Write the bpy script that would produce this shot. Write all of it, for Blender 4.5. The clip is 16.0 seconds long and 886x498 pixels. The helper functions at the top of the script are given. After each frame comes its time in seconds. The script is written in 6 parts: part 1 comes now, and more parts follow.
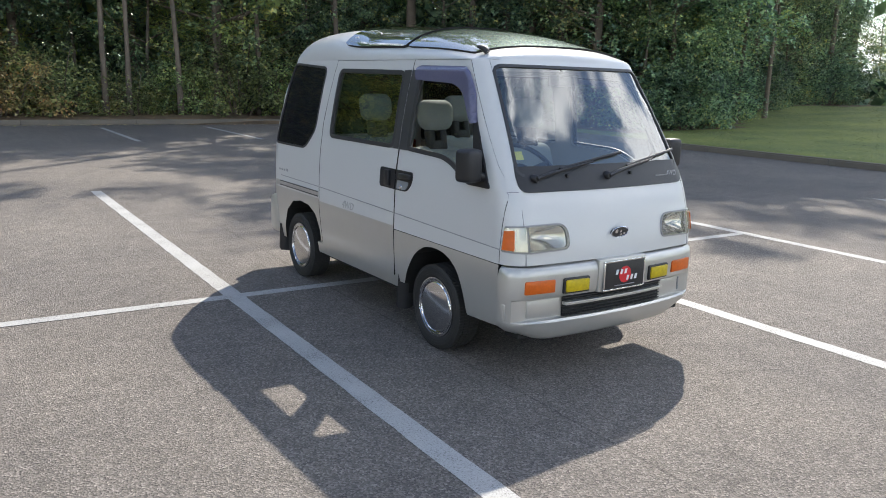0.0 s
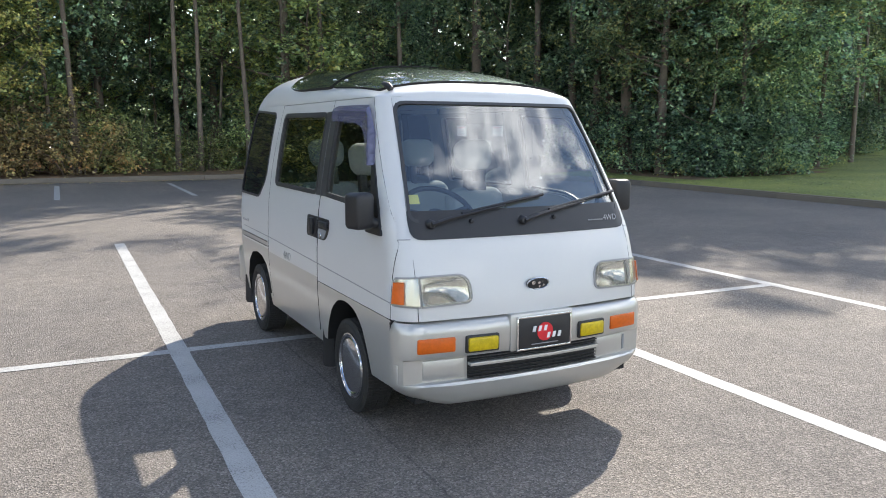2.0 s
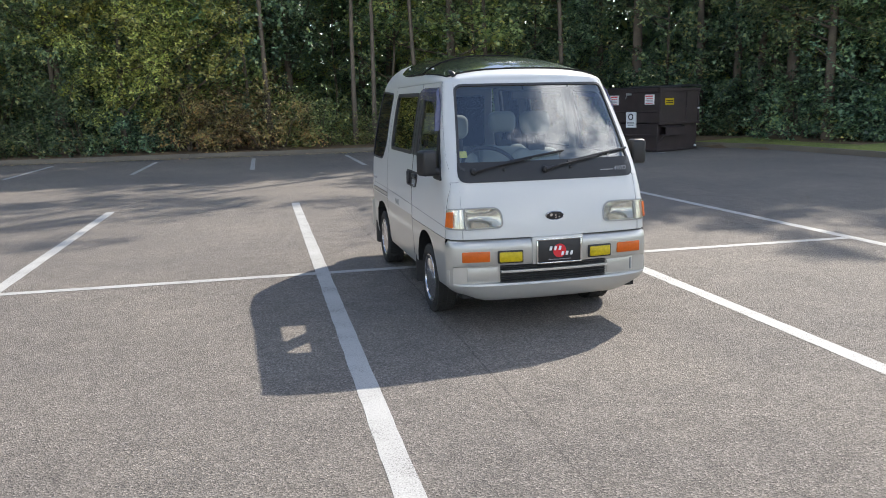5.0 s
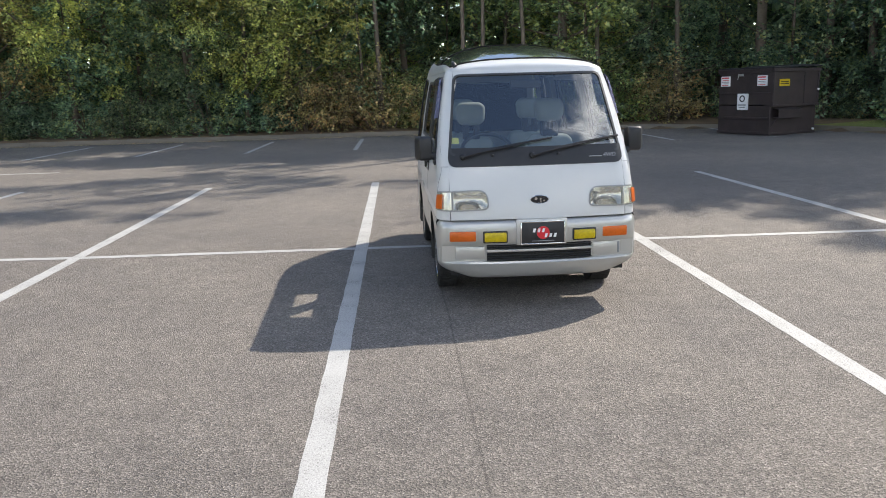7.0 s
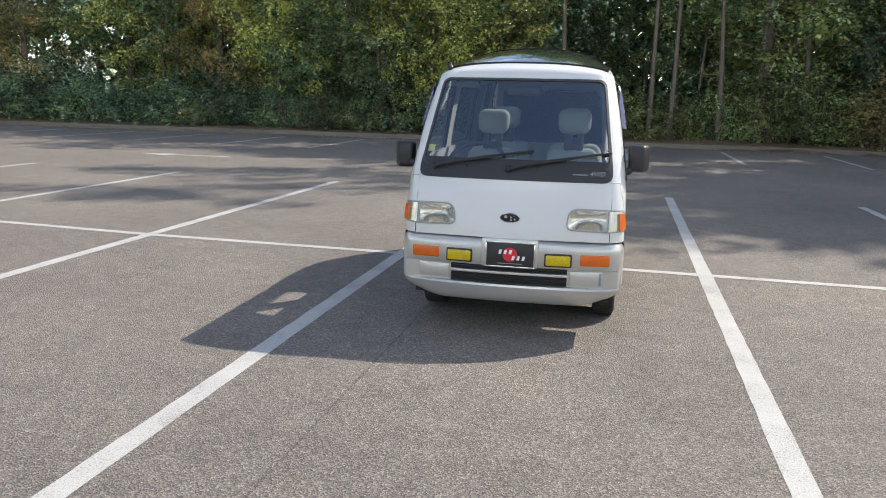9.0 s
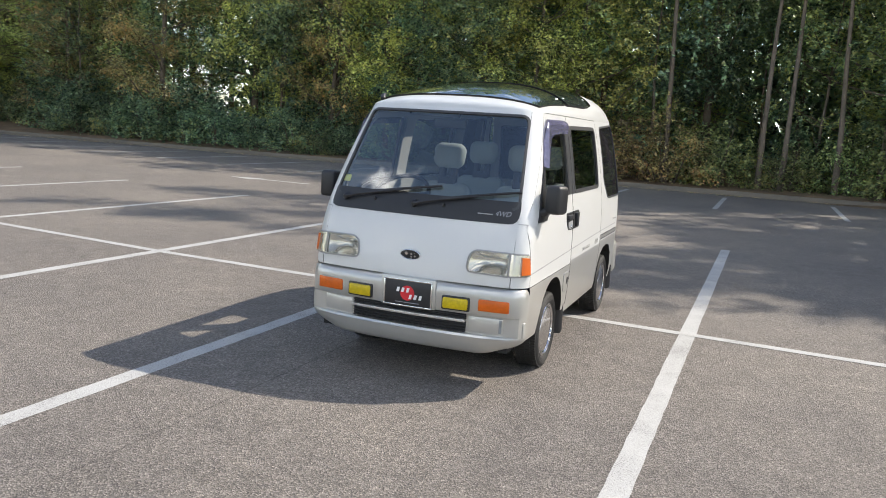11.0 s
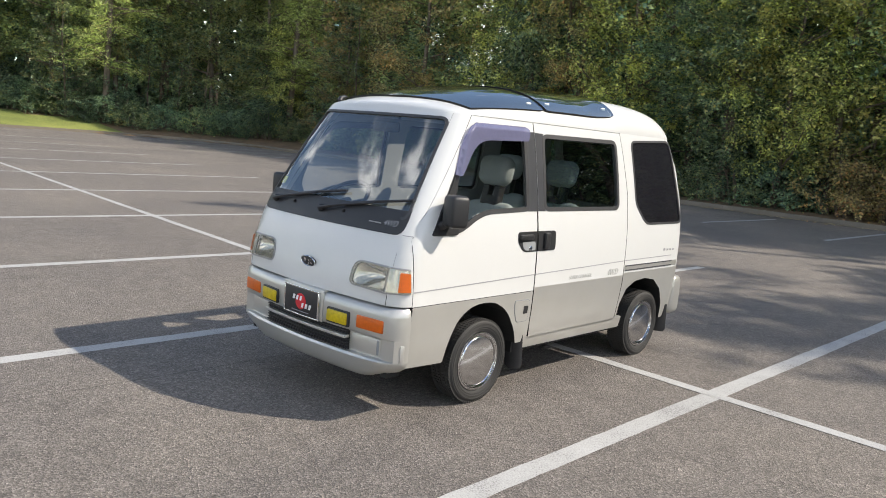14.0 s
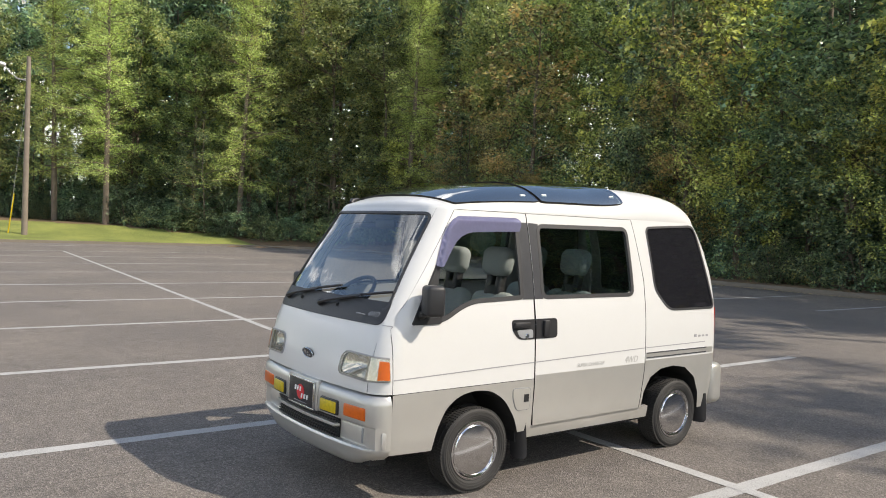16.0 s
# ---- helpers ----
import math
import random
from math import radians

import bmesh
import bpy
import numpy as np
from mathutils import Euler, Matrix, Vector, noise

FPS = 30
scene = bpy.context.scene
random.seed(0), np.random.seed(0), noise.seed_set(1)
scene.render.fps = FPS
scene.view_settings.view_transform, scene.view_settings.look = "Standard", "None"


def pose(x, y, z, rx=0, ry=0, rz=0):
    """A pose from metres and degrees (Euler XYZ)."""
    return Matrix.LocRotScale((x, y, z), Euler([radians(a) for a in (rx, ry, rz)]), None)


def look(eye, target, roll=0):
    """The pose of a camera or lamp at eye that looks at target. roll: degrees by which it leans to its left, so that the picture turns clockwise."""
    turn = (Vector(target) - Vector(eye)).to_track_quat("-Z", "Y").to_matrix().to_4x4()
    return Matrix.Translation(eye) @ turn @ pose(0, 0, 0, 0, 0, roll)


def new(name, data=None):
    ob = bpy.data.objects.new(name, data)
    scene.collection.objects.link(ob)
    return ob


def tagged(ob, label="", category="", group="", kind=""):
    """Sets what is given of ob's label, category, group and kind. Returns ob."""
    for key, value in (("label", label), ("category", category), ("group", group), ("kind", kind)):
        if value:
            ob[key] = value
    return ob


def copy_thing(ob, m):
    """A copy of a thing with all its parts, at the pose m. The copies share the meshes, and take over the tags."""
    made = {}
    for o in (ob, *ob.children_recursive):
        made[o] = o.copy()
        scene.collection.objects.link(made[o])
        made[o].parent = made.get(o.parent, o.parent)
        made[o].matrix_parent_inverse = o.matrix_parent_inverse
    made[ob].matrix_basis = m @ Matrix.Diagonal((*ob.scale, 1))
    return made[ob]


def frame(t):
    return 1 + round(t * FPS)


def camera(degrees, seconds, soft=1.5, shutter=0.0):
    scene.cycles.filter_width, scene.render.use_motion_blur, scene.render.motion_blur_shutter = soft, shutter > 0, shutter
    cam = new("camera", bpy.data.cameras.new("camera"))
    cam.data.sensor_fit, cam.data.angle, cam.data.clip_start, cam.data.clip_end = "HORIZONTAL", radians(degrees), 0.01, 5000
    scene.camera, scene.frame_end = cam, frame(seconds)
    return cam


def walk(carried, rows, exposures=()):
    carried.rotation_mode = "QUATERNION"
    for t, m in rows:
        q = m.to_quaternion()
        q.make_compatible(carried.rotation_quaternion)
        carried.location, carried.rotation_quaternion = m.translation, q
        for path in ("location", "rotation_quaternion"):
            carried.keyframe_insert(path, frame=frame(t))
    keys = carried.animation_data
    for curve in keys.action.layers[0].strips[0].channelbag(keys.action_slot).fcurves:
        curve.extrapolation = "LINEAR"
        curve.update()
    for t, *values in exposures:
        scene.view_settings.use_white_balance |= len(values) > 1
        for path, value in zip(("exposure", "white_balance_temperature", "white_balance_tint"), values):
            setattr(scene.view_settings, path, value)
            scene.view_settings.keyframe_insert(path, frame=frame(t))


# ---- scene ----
cam = camera(60.0, 16.0, soft=0.95)
PATH = [
    (0, (0.088, 0.039, 1.506), (1.163, 1.67, 1.077), 1.6),
    (0.5, (0.386, 0.066, 1.483), (1.424, 1.726, 1.074), 2.0),
    (1, (0.665, 0.133, 1.479), (1.661, 1.827, 1.11), 1.7),
    (1.5, (0.994, 0.115, 1.456), (1.937, 1.847, 1.124), 0.9),
    (2, (1.075, -0.112, 1.451), (1.957, 1.657, 1.15), 0.2),
    (2.5, (1.078, -0.422, 1.45), (1.889, 1.383, 1.158), -0.1),
    (3, (1.157, -0.728, 1.442), (1.898, 1.106, 1.142), -0.0),
    (3.5, (1.208, -1.043, 1.458), (1.869, 0.817, 1.139), -0.1),
    (4, (1.15, -1.325, 1.447), (1.736, 0.558, 1.113), -0.2),
    (4.2, (1.166, -1.394, 1.451), (1.72, 0.497, 1.112), -0.2),
    (6.3, (1.652, -2.218, 1.493), (1.91, -0.279, 1.075), -2.6),
    (6.5, (1.777, -2.241, 1.513), (1.998, -0.299, 1.091), -2.2),
    (7, (2.1, -2.239, 1.499), (2.208, -0.284, 1.091), -1.6),
    (7.5, (2.491, -2.11, 1.522), (2.466, -0.15, 1.125), -0.5),
    (8, (2.915, -2.062, 1.517), (2.748, -0.108, 1.126), 0.2),
    (8.5, (3.29, -1.88, 1.48), (2.98, 0.056, 1.086), 0.7),
    (9, (3.669, -1.766, 1.475), (3.236, 0.147, 1.084), 1.3),
    (9.5, (4.077, -1.723, 1.521), (3.54, 0.166, 1.142), 2.3),
    (9.7, (4.16, -1.664, 1.5), (3.597, 0.219, 1.131), 2.8),
    (11.8, (5.463, -0.825, 1.476), (4.541, 0.926, 1.183), 3.7),
    (12, (5.599, -0.747, 1.468), (4.629, 0.975, 1.163), 3.8),
    (12.5, (5.843, -0.489, 1.481), (4.763, 1.165, 1.168), 4.0),
    (13, (5.993, -0.162, 1.476), (4.806, 1.415, 1.154), 4.3),
    (13.5, (6.235, 0.089, 1.473), (4.952, 1.591, 1.157), 4.6),
    (14, (6.42, 0.327, 1.489), (5.06, 1.765, 1.201), 5.1),
    (14.5, (6.51, 0.609, 1.482), (5.074, 1.98, 1.242), 5.3),
    (15, (6.638, 0.868, 1.488), (5.133, 2.172, 1.312), 4.9),
    (15.5, (6.804, 0.982, 1.459), (5.239, 2.223, 1.356), 3.6),
    (16, (7.063, 0.802, 1.497), (5.457, 1.993, 1.448), 2.3),
]
# the film's own exposure and white balance drift a little on the way
EXPOSURE = [(0, 0.67, 6500, 10), (1, 0.75, 6500, 10), (2, 0.90, 6500, 10), (3, 0.90, 6500, 10), (4, 0.77, 6500, 10), (6.5, 0.65, 6620, 10), (9.5, 0.65, 6680, 10), (12, 0.62, 6700, 10), (14.5, 0.40, 6750, 10), (16, 0.36, 6900, 11)]
walk(cam, [(t, look(eye, target, roll)) for t, eye, target, roll in PATH], EXPOSURE)

# ---- light ----
SUN = Vector((0.80, 0.715, 1.0)).normalized()
world = bpy.data.worlds.new("sky")
scene.world = world
world.use_nodes = True
wn, wl = world.node_tree.nodes, world.node_tree.links
wn.clear()
sky = wn.new("ShaderNodeTexSky")
sky.sky_type = "NISHITA"
sky.sun_disc = False
sky.sun_elevation = math.asin(SUN.z)
sky.sun_rotation = math.atan2(SUN.x, SUN.y)
sky.air_density, sky.dust_density, sky.ozone_density = 1.0, 0.6, 1.4
coord = wn.new("ShaderNodeTexCoord")
# clouds lie on a flat layer overhead, so they crowd together towards the horizon
split = wn.new("ShaderNodeSeparateXYZ")
lift = wn.new("ShaderNodeMath")
lift.operation = "ADD"
lift.inputs[1].default_value = 0.22
flat = wn.new("ShaderNodeVectorMath")
flat.operation = "SCALE"
over = wn.new("ShaderNodeMath")
over.operation = "DIVIDE"
over.inputs[0].default_value = 1.0
stretch = wn.new("ShaderNodeMapping")
stretch.inputs["Scale"].default_value = (1.0, 1.0, 0.0)
stretch.inputs["Location"].default_value = (1.417, 17.651, 0.0)
puff = wn.new("ShaderNodeTexNoise")
puff.inputs["Scale"].default_value, puff.inputs["Detail"].default_value, puff.inputs["Roughness"].default_value = 1.6, 9.0, 0.55
thin = wn.new("ShaderNodeMath")
thin.operation = "MULTIPLY_ADD"
thin.inputs[1].default_value = -0.17
cover = wn.new("ShaderNodeMapRange")
cover.interpolation_type = "SMOOTHSTEP"
cover.inputs["From Min"].default_value, cover.inputs["From Max"].default_value = 0.44, 0.515
blend = wn.new("ShaderNodeMix")
blend.data_type = "RGBA"
blend.inputs["B"].default_value = (12.8, 13.2, 13.8, 1)
back = wn.new("ShaderNodeBackground")
back.inputs["Strength"].default_value = 0.156
out = wn.new("ShaderNodeOutputWorld")
wl.new(coord.outputs["Generated"], split.inputs["Vector"])
wl.new(split.outputs["Z"], lift.inputs[0])
wl.new(lift.outputs[0], over.inputs[1])
wl.new(coord.outputs["Generated"], flat.inputs[0])
wl.new(over.outputs[0], flat.inputs["Scale"])
wl.new(flat.outputs["Vector"], stretch.inputs["Vector"])
wl.new(stretch.outputs["Vector"], puff.inputs["Vector"])
wl.new(split.outputs["Z"], thin.inputs[0])
wl.new(puff.outputs["Fac"], thin.inputs[2])
wl.new(thin.outputs[0], cover.inputs["Value"])
wl.new(cover.outputs["Result"], blend.inputs["Factor"])
wl.new(sky.outputs["Color"], blend.inputs["A"])
wl.new(blend.outputs["Result"], back.inputs["Color"])
wl.new(back.outputs["Background"], out.inputs["Surface"])
sun_data = bpy.data.lights.new("sun", "SUN")
sun_data.energy, sun_data.angle, sun_data.color = 4.45, radians(0.55), (1.0, 0.93, 0.82)
sun_lamp = new("sun", sun_data)
sun_lamp.matrix_world = look(SUN * 80, (0, 0, 0))

# ---- materials ----
def shader(name):
    m = bpy.data.materials.new(name)
    m.use_nodes = True
    m.node_tree.nodes.clear()
    return m, m.node_tree.nodes, m.node_tree.links


def setin(node, **values):
    for key, value in values.items():
        node.inputs[key.replace("_", " ")].default_value = value
    return node


def ramp(nodes, stops):
    r = nodes.new("ShaderNodeValToRGB")
    e = r.color_ramp.elements
    while len(e) < len(stops):
        e.new(0.5)
    for el, (p, c) in zip(e, stops):
        el.position, el.color = p, (*c, 1)
    return r


def mat(name, color, rough=0.5, metal=0.0, vary=0.12, scale=6.0, fine=80.0, bump=0.0, coat=0.0, spread=None):
    """Paint, plastic, cloth, metal: a base colour varied at two scales, with a fine relief."""
    m, n, l = shader(name)
    tc = n.new("ShaderNodeTexCoord")
    a = setin(n.new("ShaderNodeTexNoise"), Scale=scale, Detail=5.0, Roughness=0.6)
    b = setin(n.new("ShaderNodeTexNoise"), Scale=fine, Detail=3.0, Roughness=0.6)
    add = n.new("ShaderNodeMath")
    add.operation = "ADD"
    half = n.new("ShaderNodeMath")
    half.operation = "MULTIPLY"
    half.inputs[1].default_value = 0.5
    lo = [max(0.0, c * (1 - vary)) for c in color]
    hi = [min(1.0, c * (1 + vary)) for c in (spread or color)]
    r = ramp(n, [(0.3, lo), (0.7, hi)])
    p = setin(n.new("ShaderNodeBsdfPrincipled"), Metallic=metal, Roughness=rough, Coat_Weight=coat)
    p.inputs["Coat Roughness"].default_value = 0.04
    o = n.new("ShaderNodeOutputMaterial")
    for t in (a, b):
        l.new(tc.outputs["Object"], t.inputs["Vector"])
    l.new(a.outputs["Fac"], add.inputs[0])
    l.new(b.outputs["Fac"], add.inputs[1])
    l.new(add.outputs[0], half.inputs[0])
    l.new(half.outputs[0], r.inputs["Fac"])
    l.new(r.outputs["Color"], p.inputs["Base Color"])
    rr = n.new("ShaderNodeMapRange")
    wear = 0.03 if coat else 0.2
    setin(rr, To_Min=max(0.02, rough * (1 - wear)), To_Max=min(1.0, rough * (1 + wear)))
    l.new(half.outputs[0], rr.inputs["Value"])
    l.new(rr.outputs["Result"], p.inputs["Roughness"])
    if bump:
        bn = setin(n.new("ShaderNodeBump"), Strength=bump, Distance=0.004)
        l.new(b.outputs["Fac"], bn.inputs["Height"])
        l.new(bn.outputs["Normal"], p.inputs["Normal"])
    l.new(p.outputs["BSDF"], o.inputs["Surface"])
    return m


def glass(name, tint, sheen=0.06, rough=0.0):
    """A thin pane: tinted see-through with a mirror sheen that grows at grazing angles."""
    m, n, l = shader(name)
    t = n.new("ShaderNodeBsdfTransparent")
    t.inputs["Color"].default_value = (*tint, 1)
    g = setin(n.new("ShaderNodeBsdfGlossy"), Roughness=rough)
    f = setin(n.new("ShaderNodeLayerWeight"), Blend=0.5)
    pw = n.new("ShaderNodeMath")
    pw.operation = "POWER"
    pw.inputs[1].default_value = 4.0
    ma = n.new("ShaderNodeMath")
    ma.operation = "MULTIPLY_ADD"
    ma.inputs[1].default_value, ma.inputs[2].default_value = 1 - sheen, sheen
    x = n.new("ShaderNodeMixShader")
    o = n.new("ShaderNodeOutputMaterial")
    l.new(f.outputs["Facing"], pw.inputs[0])
    l.new(pw.outputs[0], ma.inputs[0])
    l.new(ma.outputs[0], x.inputs["Fac"])
    l.new(t.outputs["BSDF"], x.inputs[1])
    l.new(g.outputs["BSDF"], x.inputs[2])
    l.new(x.outputs["Shader"], o.inputs["Surface"])
    return m


def leaf_mat(name, dark, mid, light, autumn, odd=0.08):
    """Leaves: each leaf takes its own tone; drifts of tone run through the crown; light passes through."""
    m, n, l = shader(name)
    geo = n.new("ShaderNodeNewGeometry")
    tc = n.new("ShaderNodeTexCoord")
    oi = n.new("ShaderNodeObjectInfo")
    big = setin(n.new("ShaderNodeTexNoise"), Scale=0.8, Detail=4.0)
    mixv = n.new("ShaderNodeMath")
    mixv.operation = "MULTIPLY_ADD"
    mixv.inputs[1].default_value = 0.72
    sh = n.new("ShaderNodeMath")
    sh.operation = "MULTIPLY_ADD"
    sh.inputs[1].default_value, sh.inputs[2].default_value = 1.25, -0.47
    tone = ramp(n, [(0.1, [c * 0.42 for c in dark]), (0.42, mid), (0.75, [c * 1.35 for c in light]), (1.0 - odd * 0.4, autumn)])
    hsv = n.new("ShaderNodeHueSaturation")
    hsv.inputs["Saturation"].default_value = 0.86
    hue = n.new("ShaderNodeMapRange")
    setin(hue, To_Min=0.487, To_Max=0.522)
    val = n.new("ShaderNodeMapRange")
    setin(val, To_Min=0.76, To_Max=1.44)
    d = setin(n.new("ShaderNodeBsdfPrincipled"), Roughness=0.34)
    d.inputs["Specular IOR Level"].default_value = 0.5
    t = n.new("ShaderNodeBsdfTranslucent")
    x = n.new("ShaderNodeMixShader")
    x.inputs["Fac"].default_value = 0.33
    o = n.new("ShaderNodeOutputMaterial")
    l.new(tc.outputs["Object"], big.inputs["Vector"])
    l.new(big.outputs["Fac"], sh.inputs[0])
    l.new(geo.outputs["Random Per Island"], mixv.inputs[0])
    l.new(sh.outputs[0], mixv.inputs[2])
    l.new(mixv.outputs[0], tone.inputs["Fac"])
    l.new(oi.outputs["Random"], hue.inputs["Value"])
    l.new(oi.outputs["Random"], val.inputs["Value"])
    l.new(tone.outputs["Color"], hsv.inputs["Color"])
    l.new(hue.outputs["Result"], hsv.inputs["Hue"])
    l.new(val.outputs["Result"], hsv.inputs["Value"])
    l.new(hsv.outputs["Color"], d.inputs["Base Color"])
    # light that has passed through a leaf is yellower
    through_leaf = n.new("ShaderNodeMix")
    through_leaf.data_type, through_leaf.blend_type = "RGBA", "MULTIPLY"
    through_leaf.inputs["Factor"].default_value = 1.0
    through_leaf.inputs["B"].default_value = (1.0, 1.1, 0.76, 1)
    l.new(hsv.outputs["Color"], through_leaf.inputs["A"])
    l.new(through_leaf.outputs["Result"], t.inputs["Color"])
    l.new(d.outputs["BSDF"], x.inputs[1])
    l.new(t.outputs["BSDF"], x.inputs[2])
    l.new(x.outputs["Shader"], o.inputs["Surface"])
    return m


def asphalt_mat():
    m, n, l = shader("asphalt")
    tc = n.new("ShaderNodeTexCoord")
    grain = setin(n.new("ShaderNodeTexVoronoi"), Scale=120.0)
    grit = setin(n.new("ShaderNodeTexNoise"), Scale=260.0, Detail=3.0, Roughness=0.7)
    patch = setin(n.new("ShaderNodeTexNoise"), Scale=0.35, Detail=6.0, Roughness=0.6)
    mid = setin(n.new("ShaderNodeTexNoise"), Scale=5.0, Detail=5.0, Roughness=0.65)
    stone = ramp(n, [(0.0, (0.092, 0.083, 0.074)), (0.3, (0.140, 0.125, 0.111)), (0.6, (0.196, 0.176, 0.156)), (0.82, (0.275, 0.247, 0.218)), (1.0, (0.38, 0.343, 0.303))])
    drift = ramp(n, [(0.3, (0.74, 0.74, 0.77)), (0.7, (1.12, 1.1, 1.07))])
    spot = ramp(n, [(0.3, (0.84, 0.84, 0.84)), (0.68, (1.1, 1.1, 1.1))])
    m1 = n.new("ShaderNodeMix")
    m1.data_type, m1.blend_type = "RGBA", "MULTIPLY"
    m1.inputs["Factor"].default_value = 1.0
    m2 = n.new("ShaderNodeMix")
    m2.data_type, m2.blend_type = "RGBA", "MULTIPLY"
    m2.inputs["Factor"].default_value = 1.0
    # an old paving seam that runs with the bays
    sep = n.new("ShaderNodeSeparateXYZ")
    wob = setin(n.new("ShaderNodeTexNoise"), Scale=1.3, Detail=4.0)
    wobm = n.new("ShaderNodeMath")
    wobm.operation = "MULTIPLY_ADD"
    wobm.inputs[1].default_value = 0.05
    l.new(tc.outputs["Object"], sep.inputs["Vector"])
    l.new(tc.outputs["Object"], wob.inputs["Vector"])
    l.new(wob.outputs["Fac"], wobm.inputs[0])
    start = n.new("ShaderNodeMath")
    start.operation = "SUBTRACT"
    start.inputs[1].default_value = 2.425
    l.new(sep.outputs["X"], start.inputs[0])
    l.new(start.outputs[0], wobm.inputs[2])
    saw = n.new("ShaderNodeMath")
    saw.operation = "PINGPONG"
    saw.inputs[1].default_value = 3.05
    l.new(wobm.outputs[0], saw.inputs[0])
    seam = ramp(n, [(0.0, (0.45, 0.45, 0.45)), (0.004, (0.5, 0.5, 0.5)), (0.009, (1, 1, 1))])
    l.new(saw.outputs[0], seam.inputs["Fac"])
    m3 = n.new("ShaderNodeMix")
    m3.data_type, m3.blend_type = "RGBA", "MULTIPLY"
    m3.inputs["Factor"].default_value = 0.55
    p = setin(n.new("ShaderNodeBsdfPrincipled"), Roughness=0.82)
    p.inputs["Specular IOR Level"].default_value = 0.4
    b = setin(n.new("ShaderNodeBump"), Strength=1.0, Distance=0.006)
    hm = n.new("ShaderNodeMath")
    hm.operation = "MULTIPLY_ADD"
    hm.inputs[1].default_value = 0.6
    o = n.new("ShaderNodeOutputMaterial")
    for t in (grain, grit, patch, mid):
        l.new(tc.outputs["Object"], t.inputs["Vector"])
    l.new(grain.outputs["Color"], stone.inputs["Fac"])
    l.new(patch.outputs["Fac"], drift.inputs["Fac"])
    l.new(mid.outputs["Fac"], spot.inputs["Fac"])
    l.new(stone.outputs["Color"], m1.inputs["A"])
    l.new(drift.outputs["Color"], m1.inputs["B"])
    l.new(m1.outputs["Result"], m2.inputs["A"])
    l.new(spot.outputs["Color"], m2.inputs["B"])
    l.new(m2.outputs["Result"], m3.inputs["A"])
    l.new(seam.outputs["Color"], m3.inputs["B"])
    l.new(m3.outputs["Result"], p.inputs["Base Color"])
    l.new(grit.outputs["Fac"], hm.inputs[0])
    l.new(grain.outputs["Distance"], hm.inputs[2])
    l.new(hm.outputs[0], b.inputs["Height"])
    l.new(b.outputs["Normal"], p.inputs["Normal"])
    l.new(p.outputs["BSDF"], o.inputs["Surface"])
    return m


def line_mat():
    """Road paint, worn through to the asphalt in specks."""
    m, n, l = shader("road_paint")
    tc = n.new("ShaderNodeTexCoord")
    a = setin(n.new("ShaderNodeTexNoise"), Scale=120.0, Detail=4.0, Roughness=0.7)
    c = setin(n.new("ShaderNodeTexNoise"), Scale=3.0, Detail=5.0)
    add = n.new("ShaderNodeMath")
    add.operation = "MULTIPLY_ADD"
    add.inputs[1].default_value = 0.45
    r = ramp(n, [(0.54, (0.15, 0.145, 0.14)), (0.66, (0.35, 0.346, 0.336)), (0.95, (0.46, 0.455, 0.445))])
    p = setin(n.new("ShaderNodeBsdfPrincipled"), Roughness=0.7)
    b = setin(n.new("ShaderNodeBump"), Strength=0.6, Distance=0.004)
    o = n.new("ShaderNodeOutputMaterial")
    l.new(tc.outputs["Object"], a.inputs["Vector"])
    l.new(tc.outputs["Object"], c.inputs["Vector"])
    l.new(c.outputs["Fac"], add.inputs[0])
    l.new(a.outputs["Fac"], add.inputs[2])
    l.new(add.outputs[0], r.inputs["Fac"])
    l.new(r.outputs["Color"], p.inputs["Base Color"])
    l.new(a.outputs["Fac"], b.inputs["Height"])
    l.new(b.outputs["Normal"], p.inputs["Normal"])
    l.new(p.outputs["BSDF"], o.inputs["Surface"])
    return m


def plastic(name, tint, body, share, rough, coat=0.6):
    """Half-clear moulded plastic: part of the light passes, part is scattered."""
    m, n, l = shader(name)
    tc = n.new("ShaderNodeTexCoord")
    nz = setin(n.new("ShaderNodeTexNoise"), Scale=60.0, Detail=4.0)
    r = ramp(n, [(0.3, [c * 0.95 for c in body]), (0.7, [min(1, c * 1.04) for c in body])])
    t = n.new("ShaderNodeBsdfTransparent")
    t.inputs["Color"].default_value = (*tint, 1)
    p = setin(n.new("ShaderNodeBsdfPrincipled"), Roughness=rough, Coat_Weight=coat)
    x = n.new("ShaderNodeMixShader")
    x.inputs["Fac"].default_value = share
    o = n.new("ShaderNodeOutputMaterial")
    l.new(tc.outputs["Object"], nz.inputs["Vector"])
    l.new(nz.outputs["Fac"], r.inputs["Fac"])
    l.new(r.outputs["Color"], p.inputs["Base Color"])
    l.new(t.outputs["BSDF"], x.inputs[1])
    l.new(p.outputs["BSDF"], x.inputs[2])
    l.new(x.outputs["Shader"], o.inputs["Surface"])
    return m


